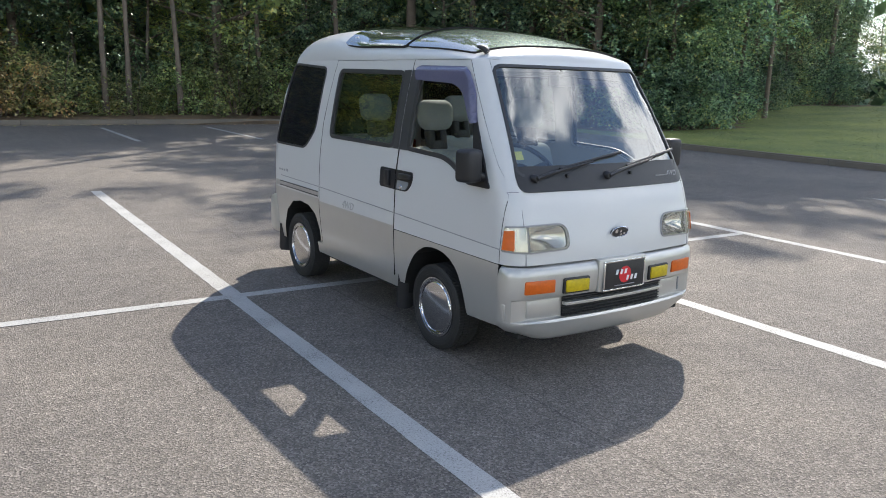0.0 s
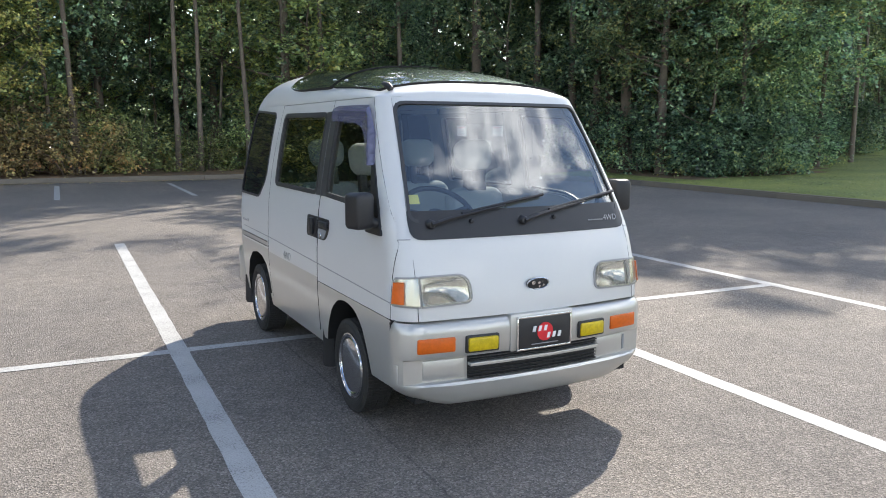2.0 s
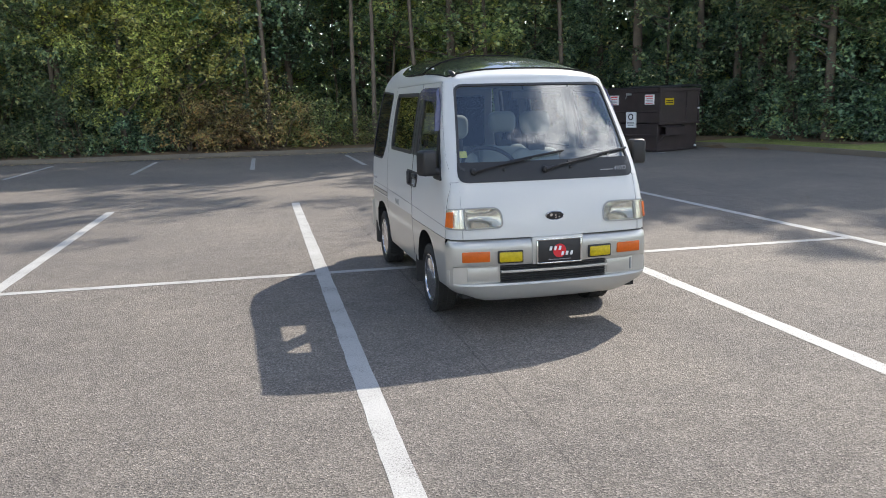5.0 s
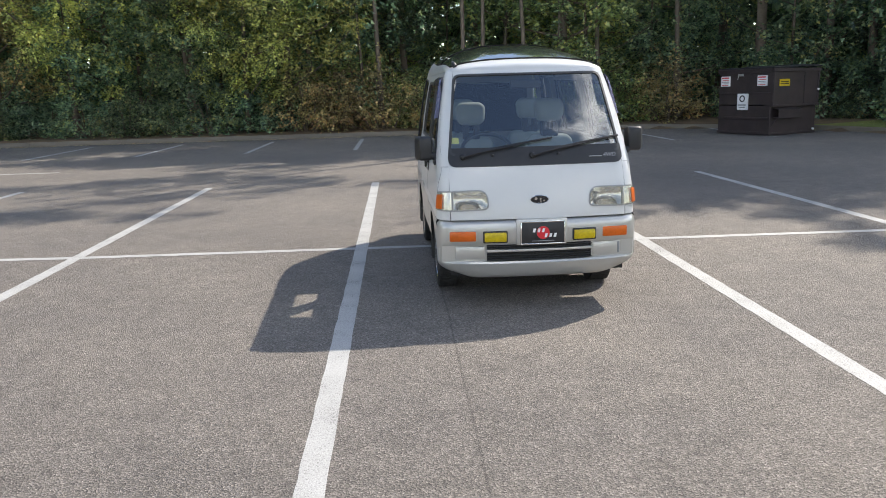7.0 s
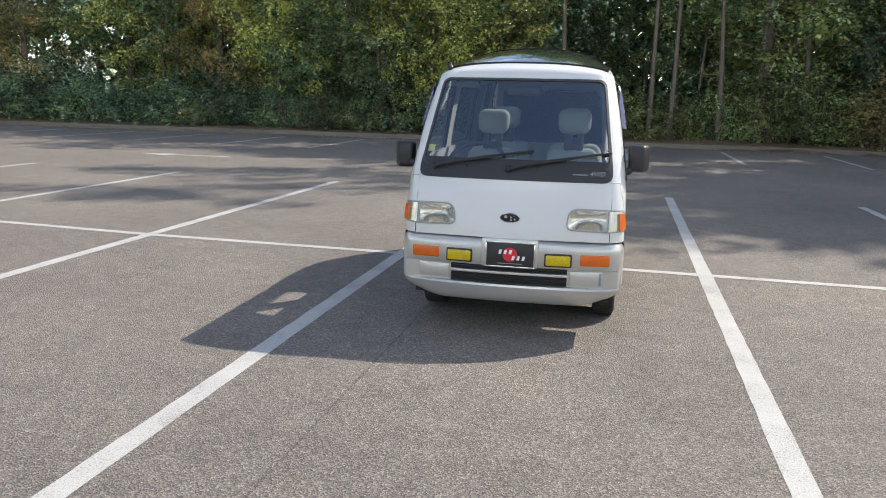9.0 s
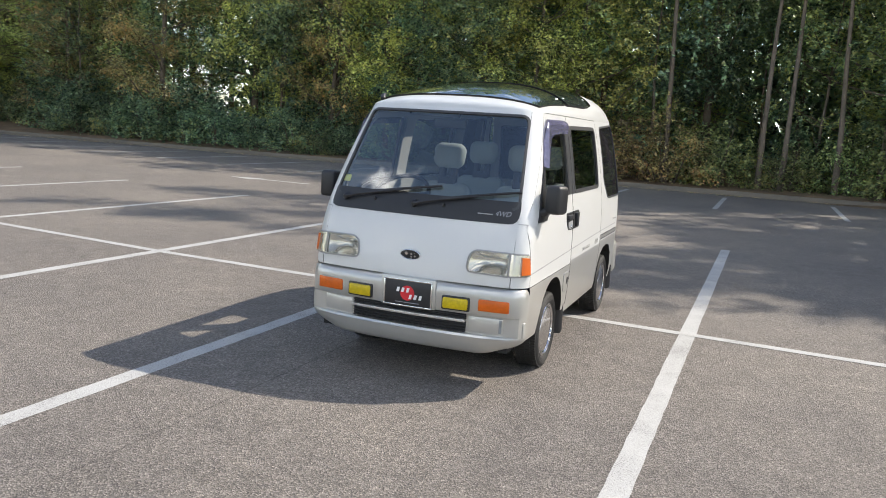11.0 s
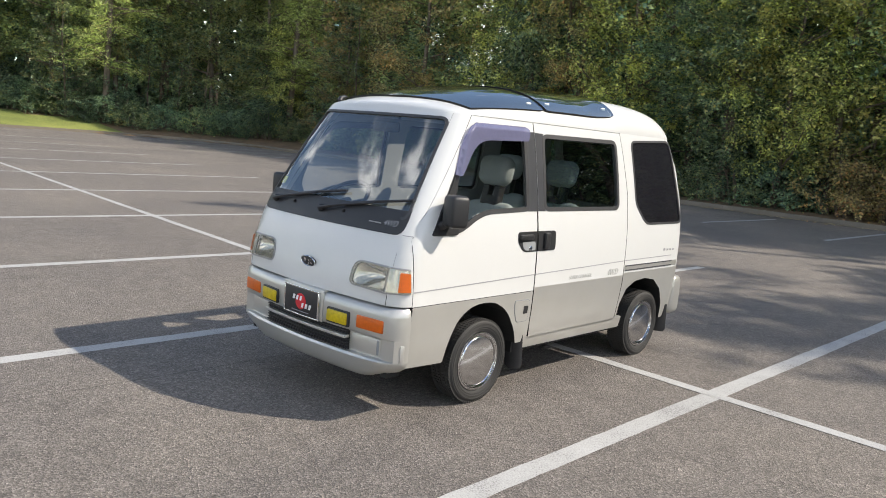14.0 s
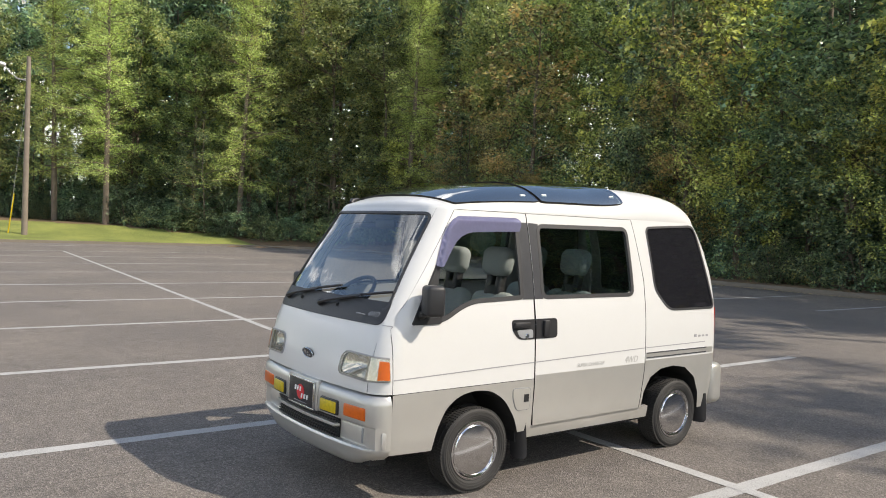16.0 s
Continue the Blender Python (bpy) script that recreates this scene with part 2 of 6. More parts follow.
VISOR = plastic("visor_plastic", (0.34, 0.32, 0.46), (0.25, 0.25, 0.40), 0.5, 0.12, 1.0)
LIMO = plastic("privacy_glass", (0.03, 0.03, 0.035), (0.018, 0.018, 0.022), 0.7, 0.03, 0.0)
LAMPG = plastic("lamp_lens", (0.94, 0.92, 0.86), (0.60, 0.565, 0.48), 0.30, 0.06)
ASPHALT = asphalt_mat()
LINE = line_mat()
WHITE = mat("white_paint", (0.595, 0.595, 0.585), 0.30, vary=0.012, coat=0.35)
SILVER = mat("silver_paint", (0.495, 0.485, 0.455), 0.30, metal=0.5, vary=0.05, coat=0.5, fine=400)
BLACK = mat("black_plastic", (0.018, 0.018, 0.02), 0.45, vary=0.25, bump=0.15, fine=300)
RUBBER = mat("tyre_rubber", (0.028, 0.027, 0.026), 0.75, vary=0.3, bump=0.3, fine=150)
GASKET = mat("gasket_rubber", (0.038, 0.038, 0.04), 0.5, vary=0.2)
PILLAR = mat("pillar_film", (0.052, 0.053, 0.058), 0.35, vary=0.15)
BOWL = mat("lamp_bowl", (0.80, 0.79, 0.76), 0.16, metal=1.0, vary=0.1, scale=30)
CHROME = mat("chrome", (0.72, 0.73, 0.74), 0.1, metal=1.0, vary=0.05)
HUB = mat("hubcap_metal", (0.62, 0.62, 0.63), 0.12, metal=1.0, vary=0.06)
CLOTH = mat("seat_cloth", (0.27, 0.30, 0.30), 0.95, vary=0.15, bump=0.4, fine=220)
GREYP = mat("grey_plastic", (0.24, 0.25, 0.26), 0.65, vary=0.12, bump=0.1, fine=260)
LINING = mat("cabin_lining", (0.30, 0.30, 0.295), 0.9, vary=0.08, fine=150)
DARKIN = mat("underbody", (0.012, 0.012, 0.012), 0.8, vary=0.3)
CLEAR = glass("clear_glass", (0.93, 0.95, 0.94), 0.06)
SHIELD = glass("windshield_glass", (0.78, 0.83, 0.82), 0.20)
TINT = glass("tinted_glass", (0.54, 0.63, 0.64), 0.27)
ROOFG = glass("roof_glass", (0.50, 0.64, 0.64), 0.34)
AMBER = mat("amber_lens", (0.60, 0.108, 0.0015), 0.35, vary=0.15, scale=30)
YELLOW = mat("yellow_lens", (0.52, 0.385, 0.003), 0.35, vary=0.2, scale=40)
RED = mat("red_lens", (0.25, 0.012, 0.012), 0.2, vary=0.15, coat=0.4)
REDP = mat("red_print", (0.62, 0.02, 0.03), 0.4, vary=0.06)
WHITEP = mat("white_print", (0.78, 0.78, 0.78), 0.45, vary=0.04)
GREYT = mat("grey_print", (0.29, 0.29, 0.30), 0.45, vary=0.05)
FADED = mat("faded_print", (0.40, 0.40, 0.39), 0.45, vary=0.08)

PAPER = mat("yellow_paper", (0.75, 0.70, 0.20), 0.7, vary=0.05)
CONCRETE = mat("kerb_concrete", (0.21, 0.187, 0.152), 0.9, vary=0.35, scale=1.6, fine=45, bump=0.5, spread=(0.15, 0.128, 0.10))
BARK = mat("bark", (0.16, 0.125, 0.095), 0.95, vary=0.45, scale=3.0, fine=28, bump=0.9)
LITTER = mat("leaf_litter", (0.10, 0.066, 0.038), 0.95, vary=0.6, scale=1.2, fine=22, bump=0.9, spread=(0.17, 0.11, 0.06))
LAWN = mat("lawn", (0.085, 0.145, 0.032), 0.9, vary=0.45, scale=0.45, fine=18, bump=0.9, spread=(0.22, 0.23, 0.055))
BLADE = leaf_mat("grass_blades", (0.12, 0.16, 0.035), (0.17, 0.20, 0.045), (0.24, 0.25, 0.06), (0.36, 0.29, 0.11), 0.2)
LEAF1 = leaf_mat("leaves_green", (0.045, 0.09, 0.058), (0.10, 0.185, 0.11), (0.21, 0.31, 0.16), (0.42, 0.42, 0.12), 0.04)
LEAF2 = leaf_mat("leaves_olive", (0.05, 0.092, 0.05), (0.12, 0.19, 0.09), (0.25, 0.31, 0.13), (0.56, 0.44, 0.10), 0.08)
LEAF3 = leaf_mat("pine_needles", (0.14, 0.18, 0.04), (0.30, 0.36, 0.07), (0.46, 0.50, 0.11), (0.483, 0.386, 0.129), 0.06)
# a lighter, yellower leaf: sunlight on the crowns is put into its colour
LEAF6 = leaf_mat("leaves_painted_sun", (0.075, 0.115, 0.045), (0.185, 0.25, 0.085), (0.34, 0.39, 0.125), (0.55, 0.46, 0.10), 0.10)
LEAF4 = leaf_mat("leaves_rust", (0.113, 0.089, 0.040), (0.241, 0.169, 0.072), (0.354, 0.274, 0.097), (0.580, 0.258, 0.081), 0.3)
LEAF5 = leaf_mat("leaves_yellow", (0.113, 0.129, 0.032), (0.274, 0.290, 0.072), (0.483, 0.435, 0.097), (0.600, 0.483, 0.097), 0.3)
BROWN = mat("dumpster_steel", (0.026, 0.019, 0.021), 0.5, vary=0.4, scale=3, fine=40, bump=0.25, spread=(0.040, 0.028, 0.028))
POLEW = mat("pole_wood", (0.20, 0.165, 0.13), 0.9, vary=0.3, scale=4, fine=40, bump=0.5)
STEEL = mat("galvanised_steel", (0.45, 0.45, 0.45), 0.45, metal=0.8, vary=0.15)

# ---- mesh helpers ----
def link(name, me, material, parent=None, label="", kind=""):
    for mm in material if isinstance(material, (list, tuple)) else [material]:
        me.materials.append(mm)
    ob = new(name, me)
    if parent is not None:
        ob.parent = parent
    return tagged(ob, label=label, kind=kind)


def part(name, bm, material, parent=None, label="", smooth=None, kind=""):
    me = bpy.data.meshes.new(name)
    bm.normal_update()
    bm.to_mesh(me)
    bm.free()
    if smooth is not None:
        me.shade_smooth()
        me.set_sharp_from_angle(angle=radians(smooth))
    return link(name, me, material, parent, label, kind)


def arrays(name, verts, faces):
    """A mesh out of arrays; all faces have the same number of corners."""
    me = bpy.data.meshes.new(name)
    verts, faces = np.asarray(verts, np.float32), np.asarray(faces, np.int32)
    k = faces.shape[1]
    me.vertices.add(len(verts))
    me.vertices.foreach_set("co", verts.ravel())
    me.loops.add(faces.size)
    me.loops.foreach_set("vertex_index", faces.ravel())
    me.polygons.add(len(faces))
    me.polygons.foreach_set("loop_start", np.arange(0, faces.size, k, dtype=np.int32))
    me.update(calc_edges=True)
    return me


def empty(name, m=None, parent=None, **tags):
    ob = new(name)
    ob.empty_display_size = 0.2
    if m is not None:
        ob.matrix_world = m
    if parent is not None:
        ob.parent = parent
    return tagged(ob, **tags)


def box(bm, x0, y0, z0, x1, y1, z1, bevel=0.0, seg=2, m=None):
    r = bmesh.ops.create_cube(bm, size=1.0)
    vs = r["verts"]
    for v in vs:
        v.co = Vector((x0 + (v.co.x + 0.5) * (x1 - x0), y0 + (v.co.y + 0.5) * (y1 - y0), z0 + (v.co.z + 0.5) * (z1 - z0)))
    if bevel:
        edges = list({e for v in vs for e in v.link_edges})
        r = bmesh.ops.bevel(bm, geom=edges, offset=bevel, segments=seg, profile=0.5, affect="EDGES")
        vs = list({v for f in r["faces"] for v in f.verts} | {v for v in vs if v.is_valid})
    if m is not None:
        bmesh.ops.transform(bm, matrix=m, verts=vs)
    return vs


def boxbm(*a, **k):
    bm = bmesh.new()
    box(bm, *a, **k)
    return bm


def tube(bm, pts, radii, n=8, cap=True):
    """A round bar through the points, with a radius at each."""
    pts = [Vector(p) for p in pts]
    rings = []
    up = Vector((0.31, 0.17, 0.93)).normalized()
    for i, p in enumerate(pts):
        d = (pts[min(i + 1, len(pts) - 1)] - pts[max(i - 1, 0)]).normalized()
        a = d.cross(up)
        if a.length < 0.05:
            a = d.cross(Vector((1, 0, 0)))
        a.normalize()
        b = d.cross(a)
        r = radii[i] if isinstance(radii, (list, tuple)) else radii
        rings.append([bm.verts.new(p + r * (math.cos(2 * math.pi * k / n) * a + math.sin(2 * math.pi * k / n) * b)) for k in range(n)])
    for r0, r1 in zip(rings, rings[1:]):
        for k in range(n):
            bm.faces.new((r0[k], r0[(k + 1) % n], r1[(k + 1) % n], r1[k]))
    if cap:
        bm.faces.new(rings[0][::-1])
        bm.faces.new(rings[-1])


def spin(bm, profile, n=32, axis="x"):
    """A turned form: profile is (distance along the axis, radius)."""
    rings = []
    for a, r in profile:
        ring = []
        for k in range(n):
            c, s = r * math.cos(2 * math.pi * k / n), r * math.sin(2 * math.pi * k / n)
            ring.append(bm.verts.new({"x": (a, c, s), "y": (s, a, c), "z": (c, s, a)}[axis]))
        rings.append(ring)
    for r0, r1 in zip(rings, rings[1:]):
        for k in range(n):
            bm.faces.new((r0[k], r0[(k + 1) % n], r1[(k + 1) % n], r1[k]))
    if profile[0][1] > 1e-5:
        bm.faces.new(rings[0][::-1])
    if profile[-1][1] > 1e-5:
        bm.faces.new(rings[-1])
    bmesh.ops.remove_doubles(bm, verts=bm.verts, dist=1e-6)
    bmesh.ops.recalc_face_normals(bm, faces=bm.faces)


# ---- the lot ----
WEST, EAST, NORTH, SOUTH, ROUND = -37.5, 15.5, 24.0, -45.0, 7.5


def smooth(a, b, x):
    t = min(1.0, max(0.0, (x - a) / (b - a)))
    return t * t * (3 - 2 * t)


def outside(x, y):
    """How far a place lies beyond the lot's edge (negative inside)."""
    cx = min(max(x, WEST + ROUND), EAST - ROUND)
    cy = min(y, NORTH - ROUND)
    if y > NORTH - ROUND and (x < WEST + ROUND or x > EAST - ROUND):
        return math.hypot(x - cx, y - cy) - ROUND
    return max(WEST - x, x - EAST, y - NORTH)


def land(x, y):
    """Height of the ground."""
    d = outside(x, y)
    if d < 0.08:
        return -0.04
    rise = 0.12 + 0.05 * smooth(0, 3, d)
    if x > EAST:
        rise += 0.30 * smooth(0, 16, d) * smooth(30, 5, y)
    if x < WEST + 8:
        rise += 0.75 * smooth(0, 9, d)
    rise += 0.5 * smooth(4, 25, d)
    return rise + 0.05 * noise.noise(Vector((x * 0.3, y * 0.3, 0))) * smooth(0.3, 2, d)


def lawn_here(x, y):
    """Mown grass between the kerb and the woods."""
    d = outside(x, y)
    if d < 0.08:
        return y < 14
    if x < WEST + 9 and y < 19.5:
        return d < 10 - 0.45 * max(0.0, y - 8) + 1.2 * noise.noise(Vector((x * 0.2, y * 0.2, 3)))
    if x > EAST - 2 and y < 24:
        return y < 15.4 + 0.62 * max(0.0, x - 20.5) + 0.8 * noise.noise(Vector((x * 0.3, y * 0.3, 5))) or (x < 17.0 and y < 21)
    return False


def axis_steps(marks):
    out = []
    for (a, b, s) in marks:
        k = max(1, round((b - a) / s))
        out += [a + (b - a) * i / k for i in range(k)]
    return out + [marks[-1][1]]


xs = axis_steps([(-1500, -300, 200), (-300, -80, 20), (-80, WEST - 1, 1.5), (WEST - 1, WEST + 6, 0.5), (WEST + 6, EAST - 6, 4), (EAST - 6, EAST + 6, 0.5), (EAST + 6, 60, 1.2), (60, 300, 20), (300, 1500, 200)])
ys = axis_steps([(-1500, -300, 200), (-300, -60, 20), (-60, 16, 2), (16, 30, 0.5), (30, 60, 2.5), (60, 300, 20), (300, 1500, 200)])
gv = [(x, y, land(x, y)) for y in ys for x in xs]
nx = len(xs)
gf = [(j * nx + i, j * nx + i + 1, (j + 1) * nx + i + 1, (j + 1) * nx + i) for j in range(len(ys) - 1) for i in range(nx - 1)]
gme = arrays("ground", gv, gf)
gme.shade_smooth()
ground = link("ground", gme, [LITTER, LAWN], kind="structure", label="leaf-strewn woodland ground with mown grass verges")
for p in gme.polygons:
    p.material_index = 1 if lawn_here(p.center.x, p.center.y) or p.center.y < -40 else 0


def edge_path(off=0.0, step=0.6):
    """Points along the lot's edge, from the south-east corner round to the south-west one."""
    pts = []
    e, w, nn, r = EAST + off, WEST - off, NORTH + off, ROUND + off
    y = SOUTH
    while y < nn - r:
        pts.append((e, y))
        y += 3.0
    for k in range(13):
        a = math.pi / 2 * k / 12
        pts.append((e - r + r * math.cos(a), nn - r + r * math.sin(a)))
    x = e - r - 3.0
    while x > w + r:
        pts.append((x, nn))
        x -= 3.0
    for k in range(13):
        a = math.pi / 2 * (1 + k / 12)
        pts.append((w + r + r * math.cos(a), nn - r + r * math.sin(a)))
    y = nn - r - 3.0
    while y > SOUTH:
        pts.append((w, y))
        y -= 3.0
    return pts


bm = bmesh.new()
bm.faces.new([bm.verts.new((x, y, 0)) for x, y in edge_path(0.05)])
lot = part("parking_lot", bm, ASPHALT, label="weathered grey asphalt parking lot", kind="structure")
lot["category"] = "pavement"

kerb = empty("kerb", kind="structure", label="weathered concrete kerb round the parking lot", category="kerb")
inner, outer = edge_path(0.0), edge_path(0.16)
for i in range(len(inner) - 1):
    a, b, c, d = inner[i], inner[i + 1], outer[i + 1], outer[i]
    bm = bmesh.new()
    gap = 0.006 / max(0.2, math.dist(a, b))
    low, top = [], []
    for (p, q, f) in ((a, b, gap), (a, b, 1 - gap), (d, c, 1 - gap), (d, c, gap)):
        low.append((p[0] + (q[0] - p[0]) * f, p[1] + (q[1] - p[1]) * f))
    vb = [bm.verts.new((x, y, -0.1)) for x, y in low]
    vt = [bm.verts.new((x, y, 0.135 + 0.004 * (k in (2, 3)))) for k, (x, y) in enumerate(low)]
    bm.faces.new(vt)
    for k in range(4):
        bm.faces.new((vb[k], vb[(k + 1) % 4], vt[(k + 1) % 4], vt[k]))
    bmesh.ops.recalc_face_normals(bm, faces=bm.faces)
    edge = [e for e in bm.edges if all(v in vt[:2] for v in e.verts)]
    bmesh.ops.bevel(bm, geom=edge, offset=0.03, segments=2, affect="EDGES")
    part("kerb_stone", bm, CONCRETE, kerb)


def stripe(name, x0, y0, x1, y1, w, label, lift=0.002):
    d = Vector((x1 - x0, y1 - y0, 0))
    nrm = Vector((-d.y, d.x, 0)).normalized() * w / 2
    bm = bmesh.new()
    k = max(2, int(d.length / 0.12))
    rows = []
    rng = random.Random(int(x0 * 31 + y0 * 17 + x1 * 7))
    for i in range(k + 1):
        p = Vector((x0, y0, lift)) + d * i / k
        rows.append([bm.verts.new(p + nrm * (1 + rng.uniform(-0.05, 0.05))), bm.verts.new(p - nrm * (1 + rng.uniform(-0.05, 0.05)))])
    for r0, r1 in zip(rows, rows[1:]):
        bm.faces.new((r0[0], r0[1], r1[1], r1[0]))
    bmesh.ops.recalc_face_normals(bm, faces=bm.faces)
    if bm.faces[:][0].normal.z < 0:
        bmesh.ops.reverse_faces(bm, faces=bm.faces)
    ob = part(name, bm, LINE, kind="structure", label=label)
    ob["category"] = "road marking"
    return ob


# bay lines: their x, east to west
BAYS = [7.2, 4.455, 1.712, -1.03, -4.2, -7.55, -11.1, -15.0, -19.1, -23.4, -28.0]


for x in BAYS:
    stripe("bay_line", x, -0.5, x, 10.62 + 0.095 * max(0.0, -1.0 - x), 0.122, "worn white painted parking bay line")
knots = [(7.2, 5.0), (1.69, 5.115), (-1.03, 5.18), (-28.0, 7.12)]
for (xa, ya), (xb, yb) in zip(knots, knots[1:]):
    stripe("spine_line", xa, ya, xb, yb, 0.10, "worn white painted line between two rows of bays", 0.0035)
for k in range(-12, 5):
    x = 0.99 + 2.83 * k
    stripe("bay_line", x, 18.05, x, 22.7, 0.12, "worn white painted bay line by the kerb")


def arrow(x, y, turn):
    """A painted direction arrow on the aisle."""
    bm = bmesh.new()
    shaft = [(-0.06, -1.3), (0.06, -1.3), (0.06, 0.2), (0.28, 0.2), (0.0, 1.0), (-0.28, 0.2), (-0.06, 0.2)]
    bm.faces.new([bm.verts.new((a, b, 0.002)) for a, b in shaft])
    ob = part("direction_arrow", bm, LINE, kind="structure", label="worn white painted direction arrow on the asphalt")
    ob["category"] = "road marking"
    ob.matrix_basis = pose(x, y, 0, 0, 0, turn)


arrow(-6.3, 14.3, 90)
arrow(-34.0, 8.1, 0)
arrow(11.4, 4.9, 0)

# ---- the van ----
def table(points):
    """A smooth curve through the points that never overshoots."""
    ks, vs = np.array([p[0] for p in points], float), np.array([p[1] for p in points], float)
    h = np.diff(ks)
    s = np.diff(vs) / h
    m = np.zeros(len(ks))
    m[0], m[-1] = s[0], s[-1]
    for i in range(1, len(ks) - 1):
        if s[i - 1] * s[i] > 0:
            w1, w2 = 2 * h[i] + h[i - 1], h[i] + 2 * h[i - 1]
            m[i] = (w1 + w2) / (w1 / s[i - 1] + w2 / s[i])
    ks, vs, m, h = ks.tolist(), vs.tolist(), m.tolist(), h.tolist()

    def curve(t):
        if t <= ks[0]:
            return vs[0]
        if t >= ks[-1]:
            return vs[-1]
        i = 0
        while t > ks[i + 1]:
            i += 1
        u = (t - ks[i]) / h[i]
        return (vs[i] * (1 + 2 * u) * (1 - u) ** 2 + m[i] * h[i] * u * (1 - u) ** 2 + vs[i + 1] * u * u * (3 - 2 * u) + m[i + 1] * h[i] * u * u * (u - 1))
    return curve


half_w = table([(0.2, 0.645), (0.3, 0.668), (0.45, 0.682), (0.62, 0.69), (0.8, 0.688), (1.0, 0.677), (1.1, 0.664), (1.3, 0.635), (1.5, 0.598), (1.62, 0.570), (1.8, 0.525)])
front_y = table([(0.2, 0.03), (0.6, 0.02), (0.66, 0.022), (0.8, 0.045), (0.95, 0.085), (1.02, 0.115), (1.62, 0.465), (1.8, 0.57)])
rear_y = table([(0.2, 3.13), (0.9, 3.15), (1.1, 3.14), (1.3, 3.105), (1.5, 3.03), (1.62, 2.965), (1.8, 2.85)])
BOW, CORNER, RIM = 0.055, 0.11, 1.62


def front_at(x, z):
    w = half_w(z)
    y = front_y(z) + BOW * min(1.0, (x / w) ** 2)
    e = abs(x) - (w - CORNER)
    if e > 0:
        y += CORNER * (1 - math.sqrt(max(0.0, 1 - (e / CORNER) ** 2)))
    return y


def rear_at(x, z):
    w, r = half_w(z), 0.11
    y = rear_y(z) - 0.02 * (x / w) ** 2
    e = abs(x) - (w - r)
    if e > 0:
        y -= r * (1 - math.sqrt(max(0.0, 1 - (e / r) ** 2)))
    return y


def side_at(y, z):
    w = half_w(z)
    for edge, sign in ((front_at, 1), (rear_at, -1)):
        if (y - edge(w, z)) * sign < 0:
            a, b = w - CORNER, w
            for _ in range(22):
                c = (a + b) / 2
                if (edge(c, z) - y) * sign < 0:
                    a = c
                else:
                    b = c
            return (a + b) / 2
    return w


def rounded(poly, r, n=4):
    """The polygon with its corners rounded; r is one radius or one for each corner."""
    out = []
    k = len(poly)
    for i in range(k):
        p, a, b = Vector(poly[i]), Vector(poly[i - 1]), Vector(poly[(i + 1) % k])
        rr = r[i] if isinstance(r, (list, tuple)) else r
        if rr <= 0:
            out.append(tuple(p))
            continue
        ua, ub = (a - p).normalized(), (b - p).normalized()
        rr = min(rr, 0.49 * (a - p).length, 0.49 * (b - p).length)
        p0, p1 = p + ua * rr, p + ub * rr
        for s in range(n + 1):
            t = s / n
            q = p0 * (1 - t) ** 2 + p * 2 * t * (1 - t) + p1 * t * t
            out.append((q.x, q.y))
    return out


def grown(poly, d):
    """The polygon moved outwards by d."""
    k = len(poly)
    area = sum(poly[i][0] * poly[(i + 1) % k][1] - poly[(i + 1) % k][0] * poly[i][1] for i in range(k))
    s = d if area > 0 else -d
    out = []
    for i in range(k):
        p, a, b = Vector(poly[i]), Vector(poly[i - 1]), Vector(poly[(i + 1) % k])
        n1, n2 = (p - a).normalized(), (b - p).normalized()
        m = Vector((n1.y + n2.y, -n1.x - n2.x))
        m.normalize()
        c = max(0.5, m.dot(Vector((n1.y, -n1.x))))
        q = p + m * s / c
        out.append((q.x, q.y))
    return out


def inside(poly, x, y):
    hit = False
    k = len(poly)
    for i in range(k):
        (x0, y0), (x1, y1) = poly[i], poly[(i + 1) % k]
        if (y0 > y) != (y1 > y) and x < x0 + (x1 - x0) * (y - y0) / (y1 - y0):
            hit = not hit
    return hit


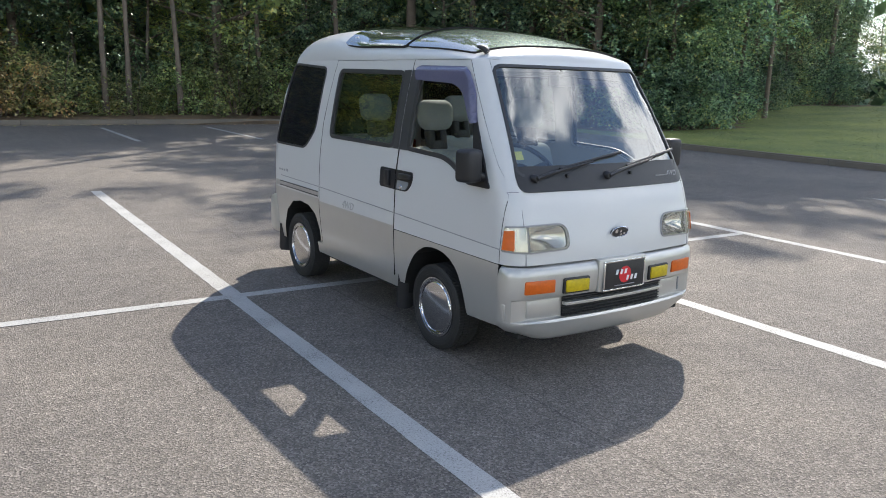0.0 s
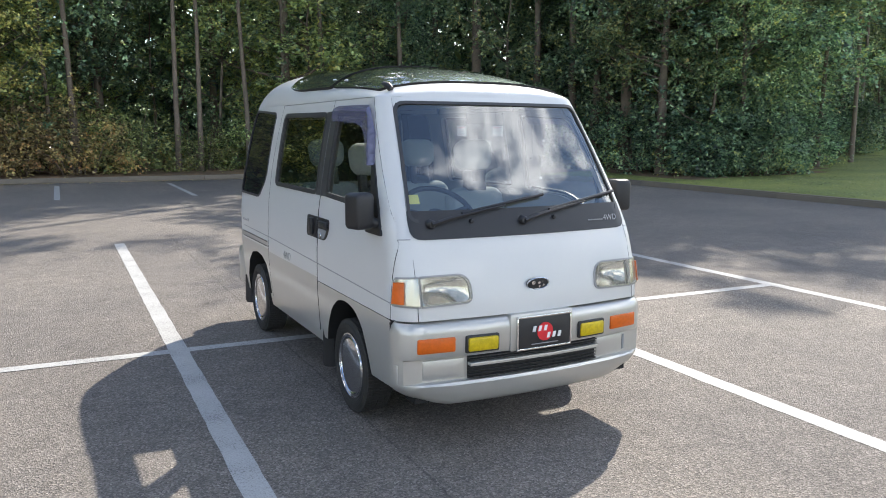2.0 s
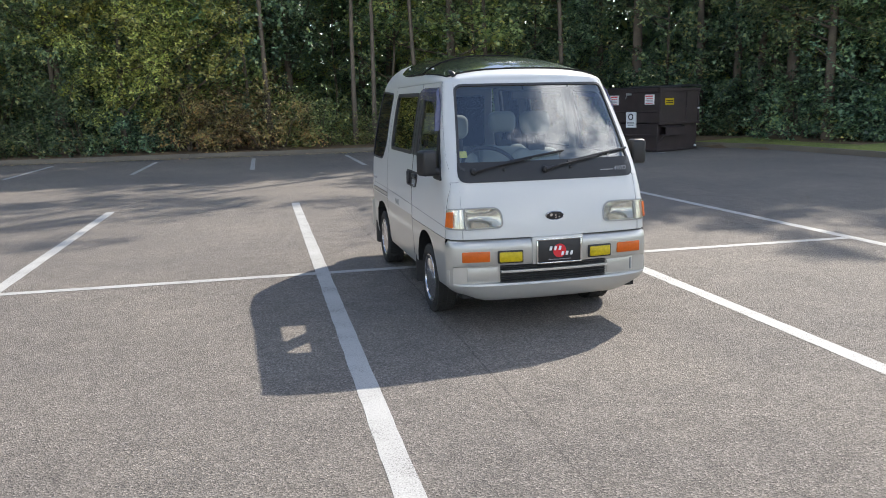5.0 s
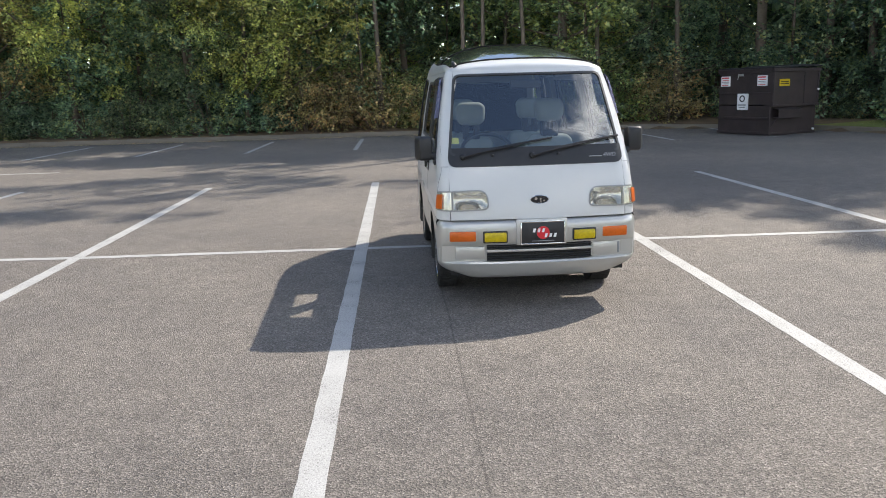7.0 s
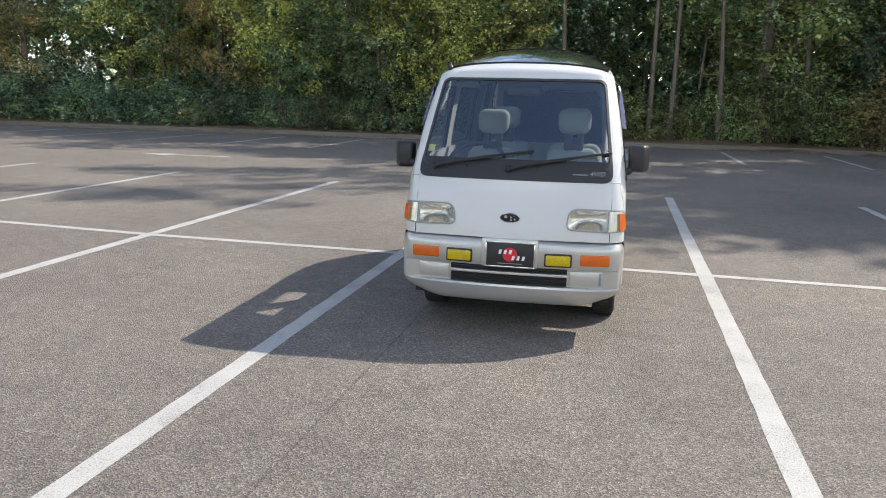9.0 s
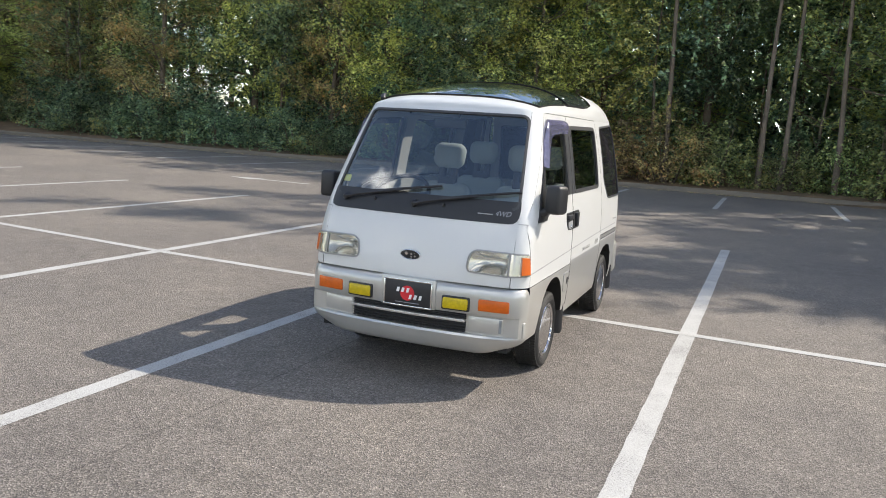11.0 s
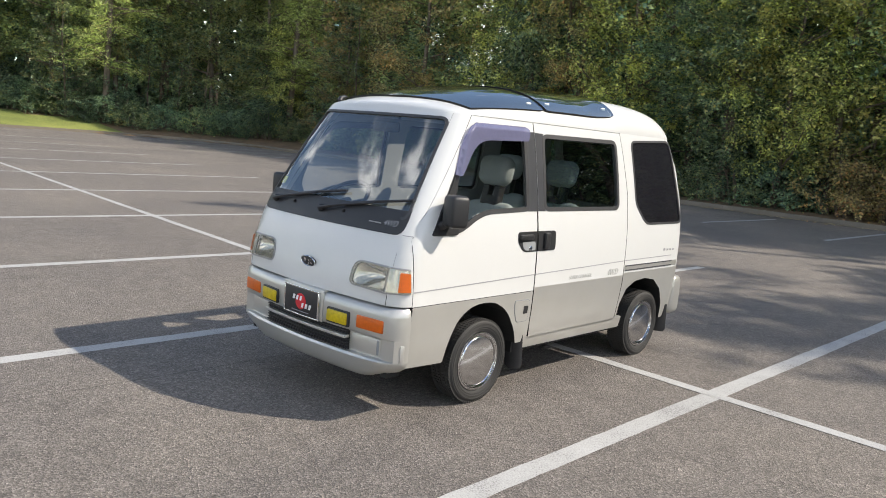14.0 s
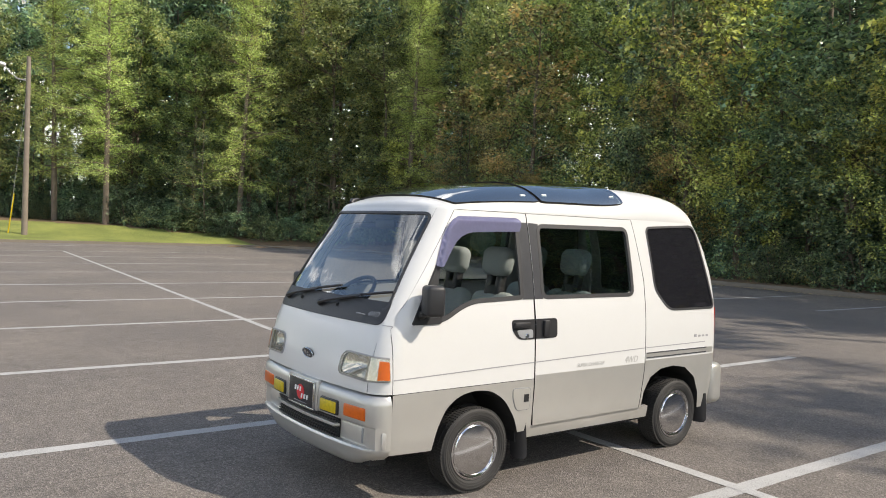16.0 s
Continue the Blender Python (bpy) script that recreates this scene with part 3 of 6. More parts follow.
def sheet(name, outline, holes, to3d, material, parent, away, step=0.06, rim=0.014, two_tone=None, off=0.0, label="", dark_rim=False):
    """A curved panel: a flat outline with holes, laid on the surface to3d(a, b), with turned-in edges.
    away: a point that the front faces look away from."""
    away = Vector(away)
    a0, a1 = min(p[0] for p in outline), max(p[0] for p in outline)
    b0, b1 = min(p[1] for p in outline), max(p[1] for p in outline)
    na, nb = max(1, math.ceil((a1 - a0) / step)), max(1, math.ceil((b1 - b0) / step))
    bm = bmesh.new()
    vs = [[bm.verts.new((a0 + (a1 - a0) * i / na, b0 + (b1 - b0) * j / nb, 0)) for i in range(na + 1)] for j in range(nb + 1)]
    for j in range(nb):
        for i in range(na):
            bm.faces.new((vs[j][i], vs[j][i + 1], vs[j + 1][i + 1], vs[j + 1][i]))
    for poly in [outline] + list(holes):
        for i in range(len(poly)):
            p, q = Vector((*poly[i], 0)), Vector((*poly[(i + 1) % len(poly)], 0))
            if (q - p).length < 1e-6:
                continue
            lo = (min(p.x, q.x) - 0.004, min(p.y, q.y) - 0.004)
            hi = (max(p.x, q.x) + 0.004, max(p.y, q.y) + 0.004)
            near = []
            for f in bm.faces:
                cs = [v.co for v in f.verts]
                if min(c.x for c in cs) <= hi[0] and max(c.x for c in cs) >= lo[0] and min(c.y for c in cs) <= hi[1] and max(c.y for c in cs) >= lo[1]:
                    near.append(f)
            geom = near + list({e for f in near for e in f.edges}) + list({v for f in near for v in f.verts})
            d = q - p
            bmesh.ops.bisect_plane(bm, geom=geom, dist=1e-5, plane_co=p, plane_no=(-d.y, d.x, 0))
    if two_tone:
        bmesh.ops.bisect_plane(bm, geom=bm.faces[:] + bm.edges[:] + bm.verts[:], dist=1e-5, plane_co=(0, two_tone, 0), plane_no=(0, 1, 0))
    gone = []
    for f in bm.faces:
        c = f.calc_center_median()
        if not inside(outline, c.x, c.y) or any(inside(h, c.x, c.y) for h in holes):
            gone.append(f)
        elif two_tone and c.y < two_tone:
            f.material_index = 1
    bmesh.ops.delete(bm, geom=gone, context="FACES")
    nor = {}
    h = 0.003
    for v in bm.verts:
        a, b = v.co.x, v.co.y
        p = Vector(to3d(a, b))
        n = (Vector(to3d(a + h, b)) - Vector(to3d(a - h, b))).cross(Vector(to3d(a, b + h)) - Vector(to3d(a, b - h)))
        n.normalize()
        if n.dot(p - away) < 0:
            n = -n
        nor[v] = n
        v.co = p + n * off
    bm.normal_update()
    for f in bm.faces:
        if f.normal.dot(nor[f.verts[0]]) < 0:
            f.normal_flip()
    front = set(bm.faces)
    if rim:
        edges = [e for e in bm.edges if e.is_boundary]
        r = bmesh.ops.extrude_edge_only(bm, edges=edges)
        if dark_rim:
            for f in bm.faces:
                if f not in front:
                    f.material_index = 2 if two_tone else 1
        old = {}
        for e in edges:
            for v in e.verts:
                old[tuple(round(c, 6) for c in v.co)] = v
        for v in [g for g in r["geom"] if isinstance(g, bmesh.types.BMVert)]:
            src = old[tuple(round(c, 6) for c in v.co)]
            v.co -= nor[src] * rim
    bm.normal_update()
    bm.verts.index_update()
    bm.faces.ensure_lookup_table()
    me = bpy.data.meshes.new(name)
    split = []
    for f in bm.faces:
        f.smooth = True
        for lp in f.loops:
            split.append(tuple(nor[lp.vert]) if f in front and lp.vert in nor else tuple(f.normal))
    bm.to_mesh(me)
    bm.free()
    me.normals_split_custom_set(split)
    mats = list(material) if isinstance(material, (list, tuple)) else [material]
    return link(name, me, mats + [DARKIN] if dark_rim else mats, parent, label)


VAN = pose(3.041, 2.81, 0, 0, 0, 0.9)
van = empty("van", VAN, label="white and silver compact van with tinted windows parked in a bay", category="van")
MID = (0, 1.6, 0.9)


def on_side(s):
    return lambda y, z: (s * side_at(y, z), y, z)


def on_front(x, z):
    return (x, front_at(x, z), z)


def on_rear(x, z):
    return (x, rear_at(x, z), z)


fall_f = table([(0, 0), (0.015, 0.03), (0.06, 0.055), (0.155, 0.088), (0.3, 0.126), (0.5, 0.163), (0.8, 0.196), (1.1, 0.212), (1.5, 0.222), (2.2, 0.227), (3, 0.228)])
fall_r = table([(0, 0), (0.02, 0.06), (0.06, 0.115), (0.13, 0.165), (0.24, 0.20), (0.45, 0.22), (0.9, 0.228), (3, 0.229)])


def roof_z(x, y):
    w = half_w(RIM)
    u = min(1.0, abs(x) / w)
    h = min(fall_f(max(0, y - front_at(min(w, abs(x)), RIM))), fall_r(max(0, rear_at(min(w, abs(x)), RIM) - y)))
    k = smooth(1.85, 2.35, y)
    return RIM + h * (1 - u ** (2.7 + 1.8 * k)) ** (0.58 - 0.08 * k)


def on_roof(x, y):
    return (x, y, roof_z(x, y))


# openings, in (y, z) on the flanks
W_FRONT = rounded([(0.30, 1.0), (0.49, 1.005), (0.62, 1.075), (0.72, 1.105), (1.085, 1.118), (1.075, 1.55), (0.60, 1.53)], [0.02, 0.06, 0.08, 0.08, 0.02, 0.03, 0.07])
W_MID = rounded([(1.258, 1.115), (2.112, 1.115), (2.095, 1.552), (1.258, 1.545)], 0.045)
W_REAR = rounded([(2.50, 1.0), (3.045, 1.0), (2.875, 1.60), (2.31, 1.57), (2.355, 1.14)], [0.06, 0.05, 0.06, 0.05, 0.06])
SHIELD_IN = rounded([(-0.590, 1.055), (0.590, 1.055), (0.521, 1.592), (-0.521, 1.592)], 0.05)
TONE = 0.625


ARCH_F = [(0.45, 0.288), (0.472, 0.40), (0.53, 0.52), (0.62, 0.58), (0.73, 0.598), (0.85, 0.585), (0.96, 0.52), (1.05, 0.40), (1.085, 0.31)]
ARCH_R = [(2.235, 0.335), (2.25, 0.44), (2.31, 0.54), (2.42, 0.59), (2.56, 0.602), (2.70, 0.58), (2.82, 0.50), (2.885, 0.38), (2.91, 0.26)]


def flank(s, side):
    f = on_side(s)
    g = 0.003
    fender = rounded([(0.165 + g, 0.30)] + ARCH_F + [(1.195 - g, 0.31), (1.19 - g, TONE - 0.0016), (0.165 + g, TONE - 0.0016)], [0.01, 0.01] + [0.05] * 7 + [0.01] * 4)
    sheet("front_fender", fender, [], f, SILVER, van, MID, 0.07, dark_rim=True)
    door = empty("front_door", parent=van, label="white front door with a black mirror")
    outline = [(0.165 + g, TONE + 0.0016), (1.19 - g, TONE + 0.0016), (1.172 - g, RIM - g), (0.62, RIM - g), (0.2513, 1.093), (0.165 + g, 1.0)]
    sheet("door_panel", outline, [W_FRONT], f, WHITE, door, MID, 0.07, dark_rim=True)
    sheet("window_seal", grown(W_FRONT, 0.015), [grown(W_FRONT, -0.011)], f, GASKET, door, MID, 0.09, 0.012, off=0.003)
    front_pane = sheet("pane", grown(W_FRONT, -0.006), [], f, CLEAR, door, MID, 0.12, 0, off=-0.008)
    sheet("pillar_film", [(1.090, 1.103), (1.183, 1.103), (1.170, 1.562), (1.080, 1.562)], [], f, PILLAR, door, MID, 0.1, 0.004, off=0.002)
    vis = rounded([(0.452, 1.30), (0.486, 1.295), (0.625, 1.49), (1.08, 1.506), (1.098, 1.55), (1.09, 1.588), (0.60, 1.582), (0.525, 1.49)], [0.01, 0.012, 0.13, 0.01, 0.02, 0.03, 0.09, 0.12], 7)
    outer = [(0.452, 1.30), (0.525, 1.49), (0.548, 1.535), (0.60, 1.582), (1.09, 1.588)]

    def bowed(y, z):
        """The visor springs out from its glued edge, then leans back to its free one."""
        d = 1.0
        for (ya, za), (yb, zb) in zip(outer, outer[1:]):
            t = ((y - ya) * (yb - ya) + (z - za) * (zb - za)) / ((yb - ya) ** 2 + (zb - za) ** 2)
            t = min(1.0, max(0.0, t))
            d = min(d, math.hypot(y - ya - t * (yb - ya), z - za - t * (zb - za)))
        out_by = 0.006 + 0.026 * math.sin(math.pi / 2 * min(1.0, d / 0.024)) - 0.10 * max(0.0, d - 0.03)
        return (s * (side_at(y, z) + out_by), y, z)
    sheet("rain_visor", vis, [], bowed, VISOR, door, MID, 0.018, 0.003, label="tinted purple plastic rain visor")
    sheet("mirror_foot", rounded([(0.275, 0.985), (0.475, 0.985), (0.475, 1.06), (0.44, 1.12), (0.485, 1.30), (0.462, 1.305)], [0.02, 0.02, 0.03, 0.05, 0.004, 0.004]), [], f, BLACK, door, MID, 0.06, 0.01, off=0.008)
    # mirror
    bm = bmesh.new()
    box(bm, -0.064, -0.05, -0.083, 0.064, 0.05, 0.083, 0.024, 3)
    for v in bm.verts:
        v.co.x *= 1.0 - 0.25 * (v.co.y < 0)
    bmesh.ops.transform(bm, matrix=pose(s * 0.747, 0.36, 1.108 + 0.012 * s, 0, 0, s * -10), verts=bm.verts)
    mirror = part("mirror", bm, BLACK, door, "black plastic door mirror", smooth=40)
    bm = bmesh.new()
    tube(bm, [(s * 0.65, 0.345, 1.035), (s * 0.69, 0.335, 1.04), (s * 0.72, 0.345, 1.065)], [0.03, 0.024, 0.022], 8)
    part("mirror_arm", bm, BLACK, door, smooth=50)
    # handles share one dark recess across the gap between the doors
    for nm, ya, yb, par in (("door_handle", 0.998, 1.183, door), ("door_handle", 1.194, 1.374, None)):
        holder = par
        if par is None:
            slide = empty("sliding_door", parent=van, label="white and silver sliding door")
            holder = slide
        recess = rounded([(ya + 0.05, 0.866), (yb, 0.866), (yb, 0.985), (ya, 0.985), (ya, 0.93)], [0.04, 0.008, 0.008, 0.02, 0.03]) if par is door else rounded([(ya, 0.866), (yb, 0.866), (yb, 0.985), (ya, 0.985)], [0.008, 0.025, 0.025, 0.008])
        sheet("handle_recess", recess, [], f, BLACK, holder, MID, 0.1, 0.01, off=0.003)
        bm = bmesh.new()
        x = side_at(ya, 0.95)
        if par is door:
            box(bm, x - 0.005, ya + 0.012, 0.938, x + 0.022, yb - 0.05, 0.970, 0.008, 2)
        else:
            box(bm, x - 0.005, ya + 0.055, 0.878, x + 0.024, yb - 0.075, 0.975, 0.008, 2)
        bmesh.ops.transform(bm, matrix=Matrix.Diagonal((s, 1, 1, 1)), verts=bm.verts)
        bmesh.ops.recalc_face_normals(bm, faces=bm.faces)
        part(nm, bm, BLACK, holder, smooth=40)
        if par is door:
            bm = bmesh.new()
            spin(bm, [(-0.002, 0.0), (0.006, 0.015), (0.009, 0.012), (0.009, 0.0)], 14)
            bmesh.ops.transform(bm, matrix=pose(s * (side_at(1.115, 0.89) + 0.002), 1.115, 0.888) @ Matrix.Diagonal((s, 1, 1, 1)), verts=bm.verts)
            bmesh.ops.recalc_face_normals(bm, faces=bm.faces)
            part("door_lock", bm, CHROME, holder, smooth=40)
            sheet("handle_bowl", rounded([(1.06, 0.874), (1.165, 0.874), (1.165, 0.925), (1.03, 0.925)], [0.03, 0.01, 0.02, 0.02]), [], f, GREYP, holder, MID, 0.1, 0.002, off=0.0055)
    outline = [(1.205 + g, 0.335), (2.215 - g, 0.335), (2.225 - g, 0.45), (2.24 - g, 0.62), (2.238 - g, 1.2), (2.165, RIM - g), (1.172 + g, RIM - g), (1.19 + g, 1.0), (1.195 + g, 0.42)]
    sheet("door_panel", outline, [W_MID], f, [WHITE, SILVER], slide, MID, 0.07, two_tone=0.645, dark_rim=True)
    sheet("window_seal", grown(W_MID, 0.014), [grown(W_MID, -0.011)], f, GASKET, slide, MID, 0.09, 0.012, off=0.003)
    mid_pane = sheet("pane", grown(W_MID, -0.006), [], f, TINT, slide, MID, 0.12, 0, off=-0.008)
    front_pane.visible_shadow = mid_pane.visible_shadow = False
    sheet("pillar_film", [(1.192, 1.103), (1.262, 1.103), (1.262, 1.558), (1.179, 1.562)], [], f, PILLAR, slide, MID, 0.1, 0.004, off=0.002)
    quarter = empty("rear_quarter", parent=van, label="white rear body side with dark glass")
    outline = [(2.215 + g, 0.335)] + ARCH_R + [(3.09, 0.26), (3.11, 0.6), (3.125, 0.9), (3.11, 1.12), (3.06, 1.32), (2.97, 1.52), (2.92, RIM), (2.165 + g, RIM), (2.238 + g, 1.2), (2.24 + g, 0.62), (2.225 + g, 0.45)]
    sheet("quarter_panel", outline, [W_REAR], f, [WHITE, SILVER], quarter, MID, 0.07, two_tone=0.66, dark_rim=True)
    sheet("window_seal", grown(W_REAR, 0.007), [grown(W_REAR, -0.008)], f, GASKET, quarter, MID, 0.09, 0.012, off=0.003)
    sheet("pane", grown(W_REAR, -0.004), [], f, LIMO, quarter, MID, 0.12, 0, off=-0.004)
    sheet("door_rail", [(2.25, 0.674), (3.12, 0.674), (3.12, 0.714), (2.25, 0.714)], [], f, SILVER, quarter, MID, 0.1, 0.01, off=0.003)
    for z in (0.674, 0.706):
        sheet("rail_slot", [(2.252, z), (3.118, z), (3.118, z + 0.008), (2.252, z + 0.008)], [], f, PILLAR, quarter, MID, 0.2, 0.001, off=0.0045)
    sheet("sill", [(1.125, 0.258), (2.33, 0.252), (2.33, 0.335 - g), (1.125, 0.335 - g)], [], f, SILVER, van, MID, 0.1, 0.03, off=-0.012)
    if s > 0:
        sheet("fuel_flap", rounded([(1.06, 0.445), (1.162, 0.445), (1.162, 0.572), (1.02, 0.578), (1.025, 0.52)], 0.02), [], f, SILVER, van, MID, 0.1, 0.004, off=0.0035)
        sheet("flap_lock", rounded([(1.112, 0.492), (1.15, 0.492), (1.15, 0.538), (1.112, 0.538)], 0.006), [], f, BLACK, van, MID, 0.1, 0.004, off=0.006)
        sheet("flap_gap", grown(rounded([(1.06, 0.445), (1.162, 0.445), (1.162, 0.572), (1.02, 0.578), (1.025, 0.52)], 0.02), 0.004), [], f, GREYP, van, MID, 0.1, 0.002, off=0.0016)
    # thin grey strips paint the shade line of the crease pressed along the flank
    for pts in ([(0.17, 0.698), (1.182, 0.722)], [(1.2, 0.722), (2.23, 0.744)], [(2.25, 0.744), (3.1, 0.752)]):
        (ya, za), (yb, zb) = pts
        sheet("body_crease", [(ya, za), (yb, zb), (yb, zb + 0.006), (ya, za + 0.006)], [], f, GREYT, van, MID, 0.2, 0.001, off=0.0012)
    # lining seen through the panes
    lin = [(0.22, 0.7), (3.05, 0.7), (2.9, RIM - 0.03), (0.62, RIM - 0.03), (0.26, 1.04)]
    sheet("side_lining", lin, [grown(W_FRONT, 0.01), grown(W_MID, 0.01), grown(W_REAR, 0.01)], f, LINING, van, MID, 0.12, 0, off=-0.035)
    # inner arch
    for line in (ARCH_F, ARCH_R):
        bm = bmesh.new()
        ring0 = [bm.verts.new((s * (side_at(y, z) - 0.006), y, z)) for y, z in line]
        ring1 = [bm.verts.new((s * 0.36, y, z)) for y, z in line]
        for k in range(len(line) - 1):
            bm.faces.new((ring0[k], ring0[k + 1], ring1[k + 1], ring1[k]))
        bm.faces.new(ring1)
        part("wheel_well", bm, DARKIN, van)


flank(-1, "right")
flank(1, "left")

# corner posts beside the windshield
for s in (-1, 1):
    f = on_side(s)

    def wrap(t, z, s=s):
        """Round the front corner: t runs from the hood seam (0) to the door's edge (1)."""
        w = half_w(z)
        xa = min(0.60, w - 0.085) if z < 1.03 else (0.60 - (z - 1.03) * 0.135)
        yb = 0.1645 if z < 0.985 else (0.1665 + max(0.0, z - 1.0) * 0.9 if z < 1.093 else 0.2502 + (z - 1.093) * 0.698)
        xb = side_at(yb, z)
        ya = front_at(xa, z)
        if t <= 0:
            return (s * (xa + t * 0.1), front_at(xa + t * 0.1, z), z)
        # walk along the curve by x first, then by y
        if t < 0.5:
            x = xa + (w - 0.03 - xa) * t * 2
            return (s * x, front_at(x, z), z)
        y0 = front_at(w - 0.03, z)
        y = y0 + (yb - y0) * (t - 0.5) * 2
        return (s * side_at(y, z), y, z)
    sheet("corner_post", [(0.02, TONE + 0.003), (1.0, TONE + 0.003), (1.0, RIM), (0.02, RIM)], [], wrap, WHITE, van, MID, 0.031, 0.01, dark_rim=True)
    arc = [(0.06, 0.984), (0.45, 0.982), (0.75, 0.972), (0.93, 0.952), (0.975, 0.92)]
    sheet("panel_gap", arc + [(t - 0.03 * (t > 0.5), z - 0.004) for t, z in reversed(arc)], [], wrap, GREYT, van, MID, 0.04, 0.001, off=0.0012)
    sheet("panel_gap", [(0.1625, 0.33), (0.1675, 0.33), (0.1675, 0.615), (0.1625, 0.615)], [], f, DARKIN, van, MID, 0.05, 0.004, off=0.005)

LAMP = rounded([(0.345, 0.700), (0.583, 0.693), (0.583, 0.818), (0.355, 0.821)], [0.035, 0.006, 0.006, 0.085], 6)
sheet("front_panel", [(-0.598, TONE + 0.003), (0.598, TONE + 0.003), (0.602, 1.02), (0.60, 1.03), (0.52, RIM), (-0.52, RIM), (-0.60, 1.03), (-0.602, 1.02)],
      [SHIELD_IN, grown(LAMP, -0.004), [(-x, z) for x, z in grown(LAMP, -0.004)]], on_front, WHITE, van, MID, 0.07, label="white front panel", dark_rim=True)
COWL = rounded([(-0.604, 0.978), (0.604, 0.978), (0.592, 1.10), (-0.592, 1.10)], [0.06, 0.06, 0.005, 0.005])
sheet("cowl", COWL, [], on_front, BLACK, van, MID, 0.06, 0.004, off=0.004, label="black panel below the windshield")
sheet("windshield_seal", grown(SHIELD_IN, 0.005), [grown(SHIELD_IN, -0.009)], on_front, GASKET, van, MID, 0.08, 0.01, off=0.003)
sheet("windshield", grown(SHIELD_IN, -0.004), [], on_front, SHIELD, van, MID, 0.06, 0, off=-0.004, label="curved windshield reflecting the sky")
sheet("rear_panel", [(-0.64, 0.3), (0.64, 0.3), (0.60, 1.1), (0.52, RIM), (-0.52, RIM), (-0.60, 1.1)], [rounded([(-0.5, 1.05), (0.5, 1.05), (0.46, 1.55), (-0.46, 1.55)], 0.05)], on_rear, WHITE, van, MID, 0.08)
sheet("rear_window", rounded([(-0.505, 1.045), (0.505, 1.045), (0.465, 1.555), (-0.465, 1.555)], 0.05), [], on_rear, LIMO, van, MID, 0.1, 0, off=-0.004)

# roof: one skin over the rim, open under the glass
NU, NV = 28, 56


def roof_uv(u, v):
    w = half_w(RIM)
    x = u * w
    y0, y1 = front_at(x, RIM), rear_at(x, RIM)
    return (x, y0 + (y1 - y0) * v)


def to_uv(a, b):
    """Grid lines crowd towards the roof's edges, where it turns down."""
    return math.sin(math.pi / 2 * max(-1, min(1, a))), (1 - math.cos(math.pi * max(0, min(1, b)))) / 2


def from_uv(u, v):
    return math.asin(u) * 2 / math.pi, math.acos(1 - 2 * v) / math.pi


def roof_patch(name, u0, u1, v0, v1, material, off, holes=(), rim=0.012, label="", parent=None, dark_rim=False):
    def to3d(a, b):
        x, y = roof_uv(*to_uv(a, b))
        return (x, y, roof_z(x, y))
    corners = [from_uv(u0, v0), from_uv(u1, v0), from_uv(u1, v1), from_uv(u0, v1)]
    poly = rounded(corners, 0.02) if off else corners
    return sheet(name, poly, holes, to3d, material, parent or van, (0, 1.6, 0.3), 0.03, rim, off=off, label=label, dark_rim=dark_rim)


OPEN = rounded([from_uv(-0.52, 0.335), from_uv(0.52, 0.335), from_uv(0.52, 0.60), from_uv(-0.52, 0.60)], 0.02)
roof_patch("roof", -1, 1, 0, 1, WHITE, 0, [OPEN], label="white roof")
front_glass = roof_patch("roof_glass", -0.93, 0.93, 0.046, 0.325, ROOFG, 0.012, rim=0.012, label="tinted front roof glass", dark_rim=True)
rear_glass = roof_patch("roof_glass", -0.935, 0.935, 0.333, 0.66, ROOFG, 0.018, rim=0.018, label="tinted rear roof glass", dark_rim=True)
front_glass.visible_shadow = rear_glass.visible_shadow = False
roof_patch("roof_frame", -0.92, 0.92, 0.052, 0.655, BLACK, 0.004, [OPEN], rim=0.004)
for u in (-0.86, 0.86):
    for v_ in (0.29, 0.365, 0.63):
        x, y = roof_uv(u, v_)
        bm = bmesh.new()
        box(bm, x - 0.007, y - 0.022, roof_z(x, y) + 0.006, x + 0.007, y + 0.022, roof_z(x, y) + (0.019 if v_ < 0.33 else 0.024), 0.004, 1)
        part("glass_clip", bm, WHITEP, van)

# bumper
bm = bmesh.new()
prof = [(0.215, 0.075), (0.225, 0.045), (0.245, 0.028), (0.29, 0.012), (0.325, 0.004), (0.338, 0.010), (0.342, 0.036), (0.452, 0.036), (0.456, 0.010), (0.47, 0.002), (0.57, 0.0), (0.60, 0.006), (0.618, 0.022), (0.625, 0.05), (0.626, 0.10)]
outer_bw = 0.70
stations = []
N = 48
for i in range(N + 1):
    t = -1 + 2 * i / N
    # plan curve: a bowed front with round corners that run back along the flanks
    a = abs(t)
    if a < 0.8:
        x = 0.58 * a / 0.8
        y = 0.045 * (x / 0.58) ** 2
        nx_, ny_ = 0.155 * x / 0.58, -1.0
    else:
        k = (a - 0.8) / 0.2
        if k < 0.7:
            ang = math.pi / 2 * (k / 0.7)
            x = 0.58 + 0.115 * math.sin(ang)
            y = 0.045 + 0.115 * (1 - math.cos(ang))
            nx_, ny_ = math.sin(ang), -math.cos(ang)
        else:
            x, y, nx_, ny_ = 0.695, 0.16 + (k - 0.7) / 0.3 * 0.003, 1.0, 0.0
    sgn = 1 if t >= 0 else -1
    stations.append((sgn * x, y, sgn * nx_, ny_))
flush = table([(0.215, 0.06), (0.245, 0.02), (0.29, 0.008), (0.33, 0.003), (0.45, 0.001), (0.57, 0.0), (0.60, 0.006), (0.618, 0.022), (0.626, 0.09)])
rows = []
